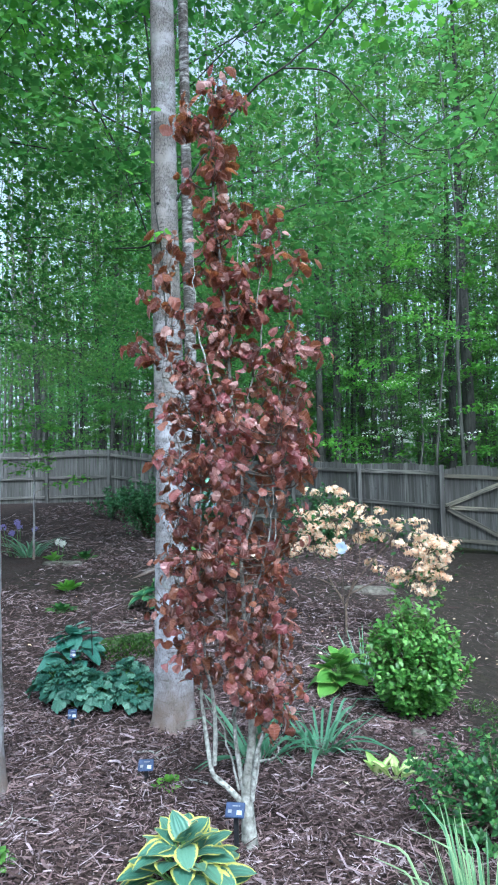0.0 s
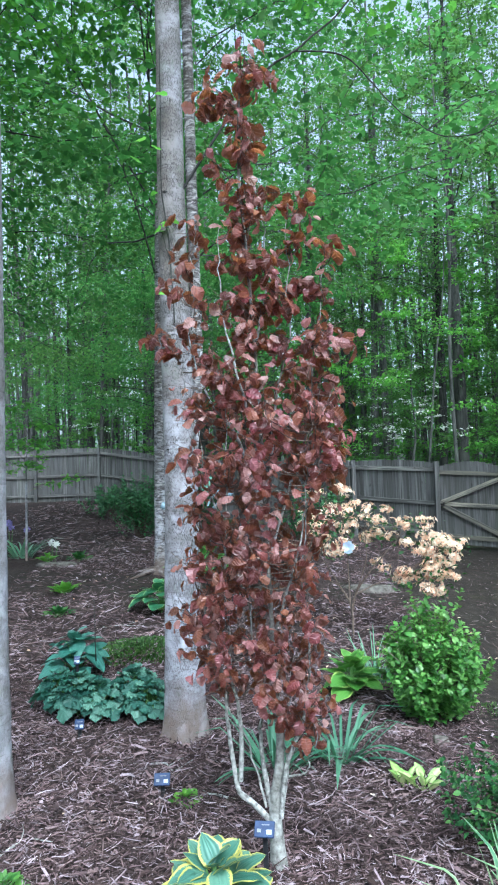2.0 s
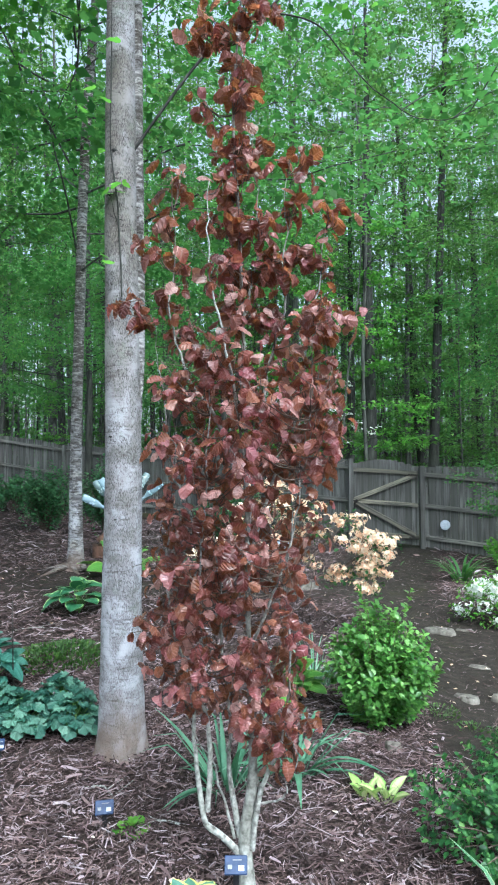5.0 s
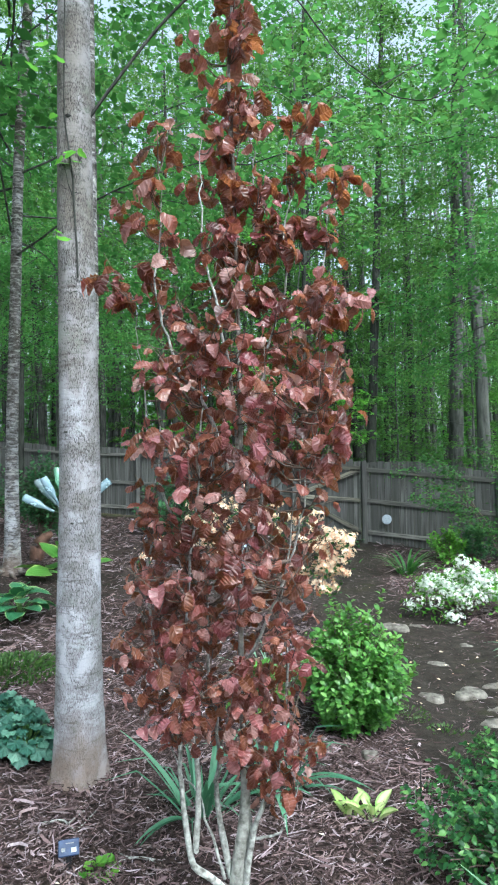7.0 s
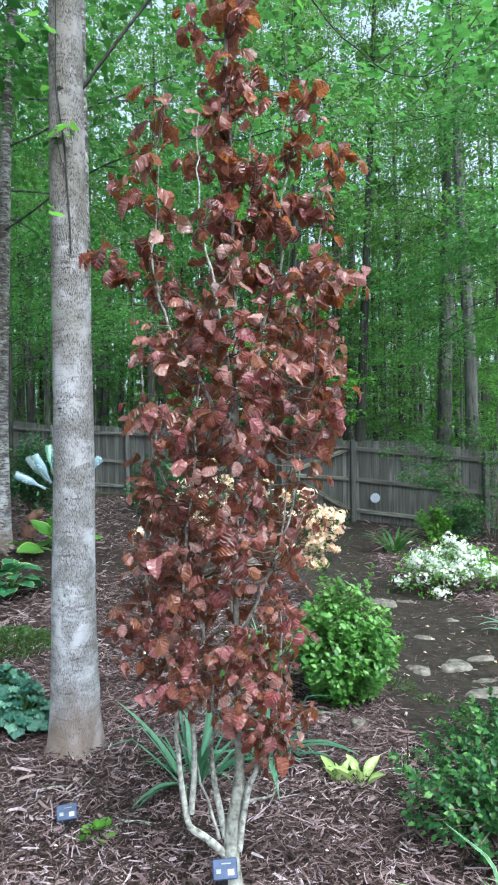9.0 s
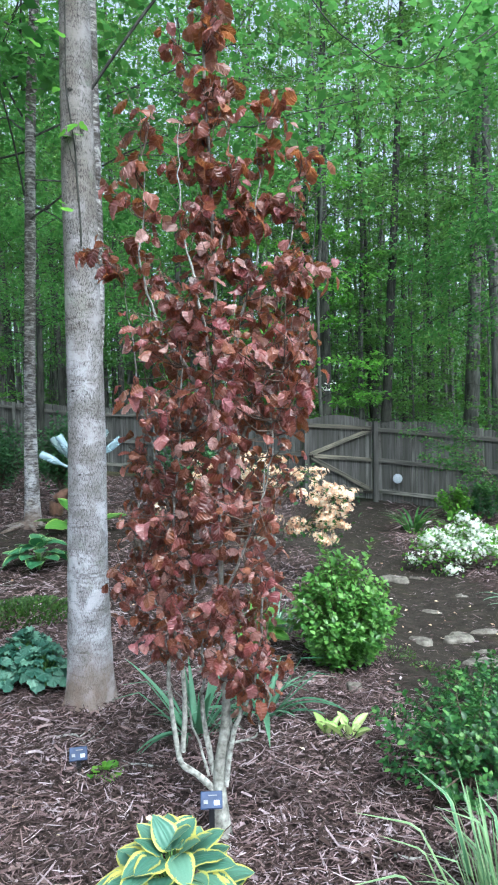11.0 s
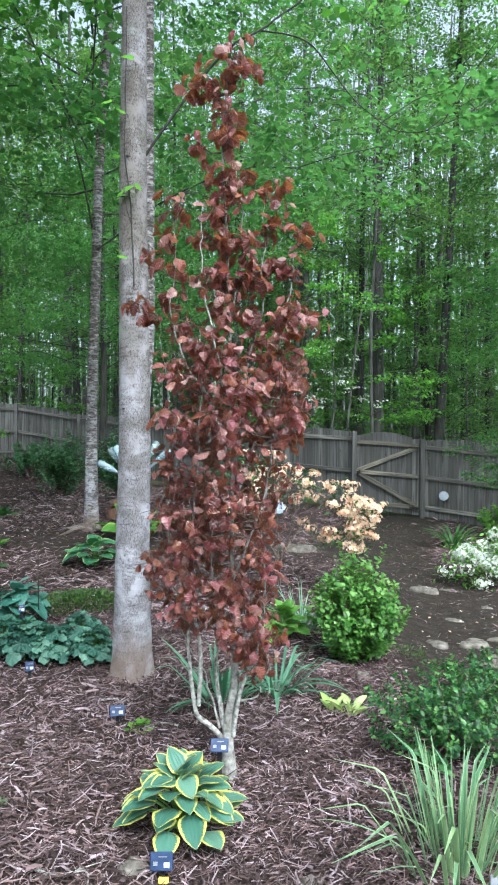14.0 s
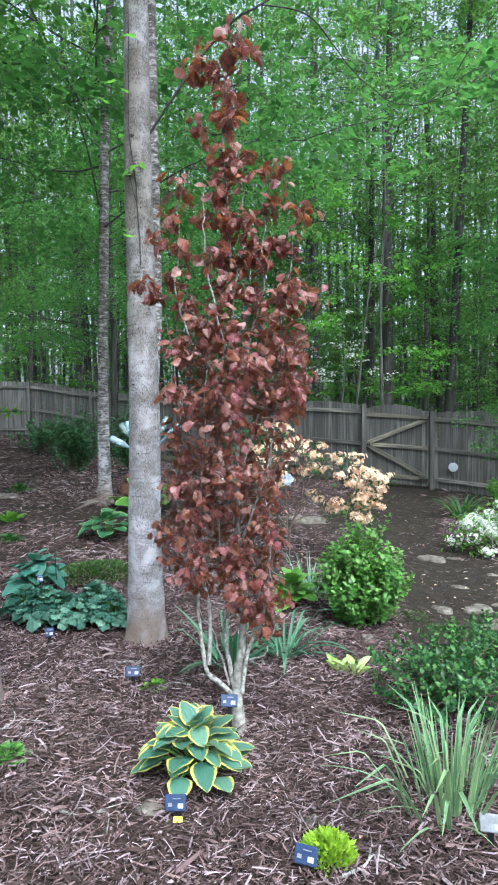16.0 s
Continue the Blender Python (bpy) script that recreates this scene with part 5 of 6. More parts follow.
def arching_shrub(place):
    """Long thin stems that bow sideways before the fence, feathered with small leaves."""
    g = np.random.default_rng(77)
    t = thing("feathery_shrub", place, "open green shrub with long arching feathery branches before the fence", "shrub")
    Ps, Rs, Ss = [], [], []
    for k, keys in enumerate(([(0, 0, -0.05), (-0.45, 0, 0.95), (-1.15, 0.05, 1.42), (-2.0, 0.05, 1.85)], [(0, 0, -0.05), (-0.6, -0.1, 0.95), (-1.2, -0.15, 1.20), (-1.65, -0.15, 1.22)], [(0, 0, -0.05), (0.1, 0, 1.1), (-0.15, 0.1, 1.75), (-0.5, 0.1, 2.15)], [(0, 0, -0.05), (0.4, 0, 1.0), (1.1, 0, 1.7)], [(0, 0, -0.05), (-0.35, -0.2, 0.6), (-0.9, -0.3, 0.85)], [(0, 0, -0.05), (0.3, -0.2, 0.7), (0.8, -0.25, 1.0)], [(-0.5, 0, 0.98), (-0.9, 0.1, 1.65), (-1.3, 0.1, 2.0)])):
        line = curve_points(keys, 14, 0.02, 40 + k)
        part("branch", mesh_of("branch", *tube(line, [0.014, 0.004], 6)), TWIG, t)
        for a, b in ((2, 7), (5, 10), (8, 13)):
            P, Q, S = spray(g, line[a], line[b], 190, 0.34, 0.052, 0.5)
            Ps.append(P), Rs.append(Q), Ss.append(S)
    part("foliage", mesh_of("foliage", *spread(OVAL, np.concatenate(Rs), np.concatenate(Ss), np.concatenate(Ps))), FEATHER, t, kind="stuff")


arching_shrub(on_ground(4.15, 11.3))
shrub("feathery_shrub", on_ground(3.5, 11.2), "low dark green feathery shrub before the wooden fence", FENCE_LEAF, 0.55, 0.35, 0.75, 80, 14, 0.06, seed=7, uneven=0.7, low=0.05)
shrub("yellow_green_shrub", on_ground(2.95, 10.8), "small yellow-green shrub near the wooden fence", GREEN_LEAF, 0.35, 0.3, 0.75, 70, 12, 0.06, seed=8, uneven=0.5)


# ---- flowering shrubs ----
FLOWER = joined([(lambda R: spread(leaf_shape(2, 3, lambda t: 0.24 * math.sin(math.pi * (0.06 + 0.9 * t)) + 0.01, 0.3, 0.7), R, np.ones(5), np.zeros((5, 3))))(axes(np.array([(math.cos(a), math.sin(a), 0.55) for a in np.arange(5) * 1.2566]), np.tile([[0, 0, 1.0]], (5, 1))))])


def azalea(place, label, spots, petal, stems_keys, per, size, leaf_count, leaf_mat, seed, leaf_size, cluster=0.05, hang=0.0):
    g = np.random.default_rng(seed)
    t = thing("azalea", place, label, "shrub")
    pieces = [tube(curve_points(k, 10, 0.01, i), [r, r * 0.3], 6) for i, (k, r) in enumerate(stems_keys)]
    ends = np.array([k[-1] for k, r in stems_keys])
    P, R, S, LP = [], [], [], []
    for c in spots:
        c = np.array(c)
        e = ends[np.argmin(np.linalg.norm(ends - c, axis=1))]
        pieces.append(tube(curve_points([e, (e + c) / 2 + [0, 0, 0.02], c], 6), [0.004, 0.002], 4))
        for j in range(per):
            o = unit(g.normal(0, 1, 3) + [0, -0.3, 0.35])
            P.append(c + o * [1.2, 1.0, 0.6] * cluster * g.uniform(0.5, 1.2) - [0, 0, hang * g.random()])
            R.append(o)
            S.append(size * g.uniform(0.7, 1.2))
        for j in range(leaf_count):
            LP.append(c + g.normal(0, 1, 3) * cluster * [1.1, 1.1, 0.7] - [0, 0, 0.035])
    V, F, _ = joined(pieces)
    part("branching", mesh_of("branching", V, F), TWIG, t, kind="stuff")
    O = np.array(R)
    side = unit(np.cross(O, g.normal(0, 1, O.shape)))
    part("blossom", mesh_of("blossom", *spread(FLOWER, axes(side, O), np.array(S), np.array(P))), petal, t, kind="stuff")
    LP = np.array(LP)
    n = len(LP)
    part("foliage", mesh_of("foliage", *spread(OVAL, axes(unit(g.normal(0, 1, (n, 3)) * [1, 1, 0.4]), unit(g.normal(0, 0.4, (n, 3)) + [0, 0, 1])), leaf_size * g.uniform(0.6, 1.2, n), LP)), leaf_mat, t, kind="stuff")
    return t


ga = np.random.default_rng(31)
peach_spots = []
for x0, x1, z, n, dx in ((-0.35, 0.12, 1.36, 6, 0.05), (-0.40, 0.34, 1.20, 11, 0.04), (-0.45, 0.75, 1.07, 16, 0.05), (-0.2, 0.95, 0.93, 13, 0.05), (0.60, 1.02, 0.82, 9, 0.04), (0.60, 0.95, 0.68, 8, 0.05), (-0.45, 0.05, 0.80, 7, 0.06), (0.25, 0.50, 0.62, 4, 0.04), (0.70, 0.90, 0.56, 8, 0.04), (0.66, 0.80, 0.48, 5, 0.03), (0.40, 0.55, 0.54, 5, 0.04), (0.66, 0.88, 0.75, 7, 0.04), (0.70, 0.92, 0.90, 6, 0.03), (-0.5, -0.3, 0.95, 4, 0.05), (-0.75, -0.35, 0.86, 7, 0.05)):
    for k in range(n):
        peach_spots.append((x0 + (x1 - x0) * (k + 0.5) / n + ga.normal(0, dx), ga.normal(0, 0.22), z + ga.normal(0, 0.03)))
azalea(on_ground(-0.55, 5.98), "peach-flowered deciduous azalea with layered bare-stemmed branches", peach_spots, PEACH,
       [([(0, 0, -0.03), (0.0, 0, 0.2), (-0.02, 0, 0.36), (-0.12, 0.03, 0.5), (-0.28, 0.05, 0.75)], 0.016), ([(0.0, 0, 0.25), (0.05, 0, 0.42), (0.2, -0.03, 0.65), (0.45, 0, 0.9)], 0.013), ([(-0.01, 0, 0.3), (-0.02, 0.05, 0.6), (-0.05, 0.02, 1.1)], 0.010), ([(0.04, 0, 0.4), (0.35, 0.1, 0.55), (0.75, 0.05, 0.75)], 0.009), ([(0.04, 0, 0.4), (0.15, -0.1, 0.7), (0.15, -0.1, 1.0)], 0.008), ([(-0.1, 0, 0.48), (-0.3, -0.1, 0.6), (-0.5, -0.1, 0.8)], 0.007)],
       14, 0.030, 6, FERN_LEAF, 32, 0.05, 0.055)
white_spots = []
while len(white_spots) < 64:
    a, r = ga.uniform(0, 6.283), math.sqrt(ga.random())
    x, y = 0.56 * r * math.cos(a), 0.42 * r * math.sin(a)
    z = 0.12 + 0.36 * math.sqrt(max(0, 1 - r * r)) + ga.normal(0, 0.03)
    if noise.noise((x * 4, y * 4, 3)) > -0.10 and r > 0.25 + 0.5 * ga.random():
        white_spots.append((x, y, z))
white_spots += [(-0.56, -0.1, 0.20), (-0.60, 0.0, 0.14), (0.58, -0.1, 0.16), (0.64, 0.0, 0.10), (0.0, 0.05, 0.58), (0.1, 0, 0.56), (-0.02, 0, 0.64)]
azalea(on_ground(1.97, 7.45), "low mounded white-flowered azalea beside the path", white_spots, PETAL,
       [([(0, 0, -0.03), (0.25 * math.cos(a), 0.2 * math.sin(a), 0.15), (0.4 * math.cos(a), 0.3 * math.sin(a), 0.25)], 0.009) for a in np.arange(7) * 0.9],
       26, 0.025, 24, GREEN_LEAF, 33, 0.050, 0.085, 0.03)


# ---- leafy clumps ----
def rosette(name, place, label, mat, shapes, counts, size, tilt, seed, category="plant", stalk=0.5, group="", squash=1.0, turn=0.0):
    """A clump of stalked leaves in rings; each leaf is a part."""
    g = np.random.default_rng(seed)
    t = thing(name, place, label, category, group, turn)
    meshes = [mesh_of("leaf", *s) for s in shapes]
    k = 0
    for ring, n in enumerate(counts):
        f = ring / max(1, len(counts) - 1)
        for j in range(n):
            a = 6.2832 * (j + 0.5 * (ring % 2)) / n + g.normal(0, 0.16)
            L = size * (0.62 + 0.38 * f) * g.uniform(0.85, 1.15)
            up = tilt[0] + (tilt[1] - tilt[0]) * f + g.normal(0, 0.12)
            reach = size * stalk * (0.25 + 0.9 * f) * g.uniform(0.85, 1.1)
            d = np.array([math.cos(a) * math.cos(up), math.sin(a) * math.cos(up), math.sin(up)])
            base = np.array([math.cos(a) * reach, math.sin(a) * reach, size * (0.85 - 0.50 * f) * squash * g.uniform(0.85, 1.1)])
            nrm = np.array([-math.cos(a) * 0.25, -math.sin(a) * 0.25, 1.0]) + g.normal(0, 0.16, 3)
            R = axes(d[None], nrm[None])[0] * L
            m = Matrix.Identity(4)
            for r in range(3):
                for c in range(3):
                    m[r][c] = R[r][c]
                m[r][3] = base[r]
            leaf = part("leaf", meshes[k % len(meshes)], mat, t, at=m)
            k += 1
            part("stalk", mesh_of("stalk", *tube(curve_points([(0, 0, -0.02), base * [0.4, 0.4, 0.7], base], 6), [0.006 * size / 0.2, 0.0035 * size / 0.2], 5)), STALK, t)
    return t


def mound(name, place, label, mat, shapes, rings, radius, height, size, seed, group="", tip=0.25, rise=48, fall=84, loose=1.0):
    """A mounded clump whose broad leaves lie over one another like tiles; each leaf is a part."""
    g = np.random.default_rng(seed)
    t = thing(name, place, label, "plant", group)
    meshes = [mesh_of("leaf", *s) for s in shapes]
    total = sum(rings)
    for k in range(total):
        f = math.sqrt((k + 0.5) / total)
        a = k * 2.39996 + g.normal(0, 0.12 * loose)
        L = size * g.uniform(1 - 0.18 * loose, 1.12) * (0.78 + 0.26 * f)
        p = radians(rise - fall * f) + (tip - 0.25) * 0.8 + g.normal(0, 0.15 * loose)
        d = unit(np.array([math.cos(p) * math.cos(a), math.cos(p) * math.sin(a), math.sin(p)]) + g.normal(0, 0.10, 3))
        rr = radius * 0.86 * f * g.uniform(0.92, 1.06)
        base = np.array([rr * math.cos(a), rr * math.sin(a), height * (0.98 - 0.70 * f**1.9) * g.uniform(0.95, 1.05)]) - d * L * 0.5
        base[2] = max(base[2], 0.03)
        out = unit(np.array([-math.sin(p) * math.cos(a), -math.sin(p) * math.sin(a), math.cos(p)]) + g.normal(0, 0.10, 3))
        R = axes(d[None], (out + g.normal(0, 0.14 * loose, 3))[None])[0] * L
        m = Matrix.Identity(4)
        for r in range(3):
            for c in range(3):
                m[r][c] = R[r][c]
            m[r][3] = base[r]
        part("leaf", meshes[k % len(meshes)], mat, t, at=m)
        part("stalk", mesh_of("stalk", *tube(curve_points([(0, 0, -0.02), base * [0.35, 0.35, 0.6], base], 5), [0.004, 0.003], 5)), STALK, t)
    return t


def lobed_leaf(lobes=7, depth=0.09, dish=0.10):
    """A round leaf with ruffled lobes about its stalk and creases along its veins, 1 long."""
    n = 4 * lobes
    V, A = [], []
    for q in (0.04, 0.55, 1.0):
        for k in range(n):
            th = -math.pi / 2 + 2 * math.pi * k / n
            c = math.cos(lobes * (th + math.pi / 2) + math.pi)
            r = 0.52 * q * (1 + (depth * c + 0.022 * (-1) ** k) * q) * (0.6 if k == 0 else 1)
            V.append((r * math.cos(th), 0.42 * (1 - 0.4 * (1 - q)) + r * math.sin(th), dish * r * q - 0.05 * q * c + 0.075 * q * q * math.sin(5 * th + k)))
            A.append((0.5 + 0.45 * q, r * math.sin(th) - 0.10, abs(r * math.cos(th))))
    F = [(m * n + k, m * n + (k + 1) % n, (m + 1) * n + (k + 1) % n, (m + 1) * n + k) for m in range(2) for k in range(n)]
    return np.array(V), np.array(F), np.array(A)


FURLED = [leaf_shape(6, 5, lambda t: 0.20 * math.sin(math.pi * (0.05 + 0.94 * t)) ** 0.9 + 0.004, f, d, 0.01, 2, 0.3) for f, d in ((0.5, 0.3), (0.7, 0.15))]
LOBED = [lobed_leaf(7, 0.07, 0.16), lobed_leaf(5, 0.09, -0.26), lobed_leaf(6, 0.08, 0.42), lobed_leaf(7, 0.08, -0.10)]
mound("hosta", on_ground(-0.735, 2.02), "blue-green hosta with wide yellow leaf edges", HOSTA_GOLD, HOSTA, (8, 12, 15, 19), 0.25, 0.29, 0.126, 41, rise=62, fall=72, loose=1.25)
mound("hosta", on_ground(-2.50, 4.36), "large blue-green hosta in the mulch bed", HOSTA_BLUE, HOSTA, (5, 8, 11, 9), 0.26, 0.38, 0.18, 42, rise=44, fall=64, loose=1.5)
mound("hosta", on_ground(-2.55, 6.25), "green hosta with pale cream leaf edges", HOSTA_CREAM, HOSTA, (4, 7, 8, 7), 0.34, 0.34, 0.22, 43, rise=60, fall=80)
mound("hosta", on_ground(-0.45, 4.42), "light green hosta with pale leaf edges", HOSTA_GREEN, HOSTA, (4, 7, 9, 9), 0.20, 0.30, 0.16, 44, tip=0.45, rise=58, fall=66)
rosette("hosta", on_ground(-2.55, 7.9), "broad-leaved bright green hosta below the bottle tree", HOSTA_GREEN, HOSTA, (3, 5, 6), 0.34, (1.0, 0.25), 45, stalk=0.6, squash=1.1)
rosette("young_hosta", on_ground(-0.115, 3.19), "small pale lime hosta with upright furled leaves", HOSTA_LIME, FURLED, (3, 5), 0.10, (1.35, 0.95), 46, stalk=0.25, squash=0.15)
rosette("young_hosta", on_ground(-0.025, 3.16), "small pale lime hosta with upright furled leaves", HOSTA_LIME, FURLED, (3, 5), 0.115, (1.25, 0.8), 47, stalk=0.25, squash=0.15)
for k, (x, y, s) in enumerate(((-2.15, 3.75, 0.135), (-1.85, 3.95, 0.13), (-2.0, 3.74, 0.12), (-1.70, 3.78, 0.115), (-2.35, 3.85, 0.12))):
    mound("lobed_clump", on_ground(x, y), "silvery green clump of lobed coral-bell leaves", HEUCHERA, LOBED, (8, 13, 18, 22), s * 1.72, s * 2.1, s * 0.66, 50 + k, "lobed clumps", 0.25, 34, 84)
rosette("small_plant", on_ground(-1.13, 2.86), "small lime green seedling in the mulch", GREEN_LEAF, LOBED, (5, 8), 0.05, (0.9, 0.2), 58, stalk=0.6, squash=0.7)
rosette("small_plant", on_ground(-1.58, 2.08), "low fresh green leafy plant in the mulch", FRESH_LEAF, [HOSTA[0], OVAL], (10, 15, 20, 18), 0.044, (0.9, 0.15), 59, stalk=1.25, squash=1.7)
rosette("small_plant", on_ground(-4.0, 6.85), "small yellow-green leafy plant on the slope", GREEN_LEAF, [OVAL], (6, 9, 10), 0.14, (1.3, 0.6), 60, stalk=0.5, squash=0.6)
rosette("small_plant", on_ground(-3.55, 5.95), "small green leafy plant on the slope", FERN_LEAF, [OVAL], (5, 8, 9), 0.11, (1.2, 0.4), 64, stalk=0.6, squash=0.5)
rosette("small_plant", on_ground(-4.9, 8.9), "small green leafy plant on the slope", FERN_LEAF, [OVAL], (6, 9, 9), 0.14, (1.2, 0.4), 65, stalk=0.6, squash=0.7)
rosette("small_plant", on_ground(-5.35, 8.75), "white-flowered small green plant on the slope", GREEN_LEAF, [OVAL], (6, 9), 0.14, (1.3, 0.7), 66, stalk=0.4, squash=0.7)


def strap_clump(name, place, label, mat, shape, n, size, lean, seed, splay=1.0, category="plant"):
    g = np.random.default_rng(seed)
    t = thing(name, place, label, category)
    me = [mesh_of("blade", *q) for q in (shape if isinstance(shape, list) else [shape])]
    for k in range(n):
        a = k * 2.39996 + g.normal(0, 0.3)
        r = g.random() ** 0.5
        up = 1.5 - lean * (0.25 + 0.75 * r) * g.uniform(0.6, 1.2)
        d = np.array([math.cos(a) * math.cos(up), math.sin(a) * math.cos(up), math.sin(up)])
        nrm = np.array([-math.cos(a) * math.sin(up), -math.sin(a) * math.sin(up), math.cos(up)]) * 1.0 + g.normal(0, 0.15, 3)
        R = axes(d[None], nrm[None])[0] * size * g.uniform(0.4, 1.15)
        m = Matrix.Identity(4)
        for i in range(3):
            for j in range(3):
                m[i][j] = R[i][j]
        m[0][3], m[1][3], m[2][3] = math.cos(a) * 0.07 * r * splay, math.sin(a) * 0.07 * r * splay, -0.02
        part("blade", me[k % len(me)], mat, t, at=m)
    return t


strap_clump("daylily", on_ground(-0.76, 3.24), "clump of arching blue-green daylily leaves behind the red tree", DAYLILY_LEAF, [STRAP_WIDE, STRAP_KINK[2], STRAP_STIFF, STRAP_KINK[1]], 34, 0.50, 0.72, 71)
strap_clump("daylily", on_ground(-0.44, 3.42), "clump of arching blue-green daylily leaves in the mulch", DAYLILY_LEAF, [STRAP, STRAP_KINK[2], STRAP_WIDE, STRAP_KINK[1]], 34, 0.46, 0.74, 72)
strap_clump("variegated_iris", on_ground(0.285, 1.97), "upright clump of pale-striped strap leaves", IRIS_LEAF, [STRAP_UP, STRAP_UP, STRAP_UP, STRAP_KINK[2]], 92, 0.41, 0.15, 73, 1.9)
strap_clump("variegated_iris", on_ground(0.29, 1.97), "blue-green strap leaves bent over among pale-striped ones", IRIS_LEAF, STRAP_KINK, 30, 0.50, 0.42, 78, 3.0)
strap_clump("variegated_iris", on_ground(0.26, 1.92), "fallen arching pale-striped strap leaves", IRIS_LEAF, STRAP_BENT, 14, 0.42, 1.0, 74, 1.6)
strap_clump("daylily", on_ground(2.02, 9.95), "dark green clump of strap leaves near the fence", FEATHER, STRAP, 40, 0.60, 0.42, 75, 2.0)
strap_clump("daylily", on_ground(1.95, 5.75), "clump of arching strap leaves beside the path", STRAP_LEAF, STRAP, 26, 0.45, 0.8, 76)
strap_clump("daylily", on_ground(-6.2, 9.4), "bluish clump of strap leaves on the slope", STRAP_LEAF, STRAP, 36, 0.7, 0.5, 77, 2.5)


def flower_heads(place, label, petal, spots, size, stem, seed):
    """A few flower heads on thin stalks."""
    g = np.random.default_rng(seed)
    t = thing("flower_clump", place, label, "flowers")
    for x, y, z in spots:
        part("stalk", mesh_of("stalk", *tube([(x * 0.4, y * 0.4, -0.02), (x * 0.8, y * 0.8, z * 0.6), (x, y, z)], [stem, stem * 0.7], 5)), STALK, t)
        n = 9
        O = unit(g.normal(0, 1, (n, 3)) + [0, -0.4, 0.4])
        part("flower", mesh_of("flower", *spread(FLOWER, axes(unit(np.cross(O, g.normal(0, 1, (n, 3)))), O), size * g.uniform(0.7, 1.1, n), O * size * 0.7 + [x, y, z])), petal, t)


flower_heads(on_ground(-6.35, 9.3), "violet flower heads above bluish leaves", VIOLET, [(-0.3, 0, 0.5), (-0.1, 0.1, 0.58), (0.1, -0.1, 0.52), (0.25, 0.1, 0.45), (-0.45, 0.1, 0.48), (0.0, -0.2, 0.42)], 0.05, 0.004, 95)
flower_heads(on_ground(-5.3, 8.8), "small white flower heads on the slope", PETAL, [(0, 0, 0.3), (0.08, 0.03, 0.26)], 0.05, 0.004, 96)
flower_heads(on_ground(-2.05, 2.05), "small white flower heads beside the pale trunk", PETAL, [(-0.02, 0.4, 0.32), (-0.1, 0.42, 0.28)], 0.02, 0.003, 97)


def tuft(place, label, mat, r, h, n, size, seed, shape=SIMPLE, name="ground_cover"):
    """A low mound of many fine leaves."""
    g = np.random.default_rng(seed)
    t = thing(name, place, label, "plant")
    a, q = g.uniform(0, 6.283, n), np.sqrt(g.random(n))
    P = np.stack([r * q * np.cos(a), r * q * np.sin(a), h * np.sqrt(1 - q**2 * 0.9) * g.uniform(0.3, 1.0, n)], 1)
    d = unit(np.stack([np.cos(a) * q, np.sin(a) * q, np.full(n, 0.9)], 1) + g.normal(0, 0.35, (n, 3)))
    nrm = unit(g.normal(0, 0.5, (n, 3)) + [0, -0.3, 0.6])
    part("foliage", mesh_of("foliage", *spread(shape, axes(d, nrm), size * g.uniform(0.6, 1.3, n), P)), mat, t, kind="stuff")
    stems = [tube([(0, 0, -0.02), tuple(p)], [0.002, 0.001], 3) for p in P[:: max(1, n // 40)]]
    V, F, _ = joined(stems)
    part("branching", mesh_of("branching", V, F), mat, t, kind="stuff")
    return t


tuft(on_ground(-2.25, 5.0), "low olive green mossy ground cover", OLIVE_LEAF, 0.42, 0.085, 1900, 0.03, 81)
tuft(on_ground(-0.19, 1.60), "bright chartreuse fine-leaved mound in the mulch", LIME_LEAF, 0.085, 0.07, 1100, 0.026, 82, (SIMPLE[0] * [0.75, 0.95, 1.0], SIMPLE[1], SIMPLE[2]))


strap_clump("daylily", on_ground(-0.30, 4.75), "clump of fine blue-green grassy leaves behind the rounded shrub", STRAP_LEAF, [STRAP_BENT, STRAP_UP, STRAP_KINK[0]], 60, 0.40, 0.5, 79, 1.6)
tuft(on_ground(0.46, 4.36), "thin mat of pale olive moss beside the path", OLIVE_LEAF, 0.15, 0.025, 170, 0.018, 83)
tuft(on_ground(0.62, 4.10), "thin mat of pale olive moss beside the path", OLIVE_LEAF, 0.10, 0.02, 80, 0.018, 84)


# ---- plant markers ----
def marker(place, turn, height, tilt, label, tab=False, plate_mat=None, lean=0.0, wide=0.078):
    t = thing("plant_marker", place, label, "plant marker", "plant markers", turn)
    stake = part("stake", box_mesh("stake", 0.020, 0.009, height + 0.06, 0.002), BLACK, t, at=pose(0, 0, height / 2 - 0.03, lean, 0, 0))
    head = pose(0, -0.012 - math.sin(radians(lean)) * height, height * math.cos(radians(lean)), tilt, 0, 0)
    plate = part("plate", box_mesh("plate", wide, 0.058, 0.008, 0.003), plate_mat or PLATE, t, at=head)
    part("label", box_mesh("label", 0.020, 0.016, 0.002, 0.0005), WHITE, plate, "small white label", at=pose(0.020 * wide / 0.085, -0.010, 0.0052))
    part("faded_label", box_mesh("faded_label", 0.015, 0.012, 0.002, 0.0005), GREYPLATE, plate, "faded grey label", at=pose(-0.022 * wide / 0.085, -0.006, 0.0052))
    part("line", box_mesh("line", 0.030, 0.003, 0.002, 0.0005), GREYPLATE, plate, at=pose(0.004, 0.014, 0.0052))
    if tab:
        part("tab", box_mesh("tab", 0.035, 0.02, 0.006, 0.002), YELLOW, t, "yellow tab", at=pose(0.01, -0.035, 0.02, 50))


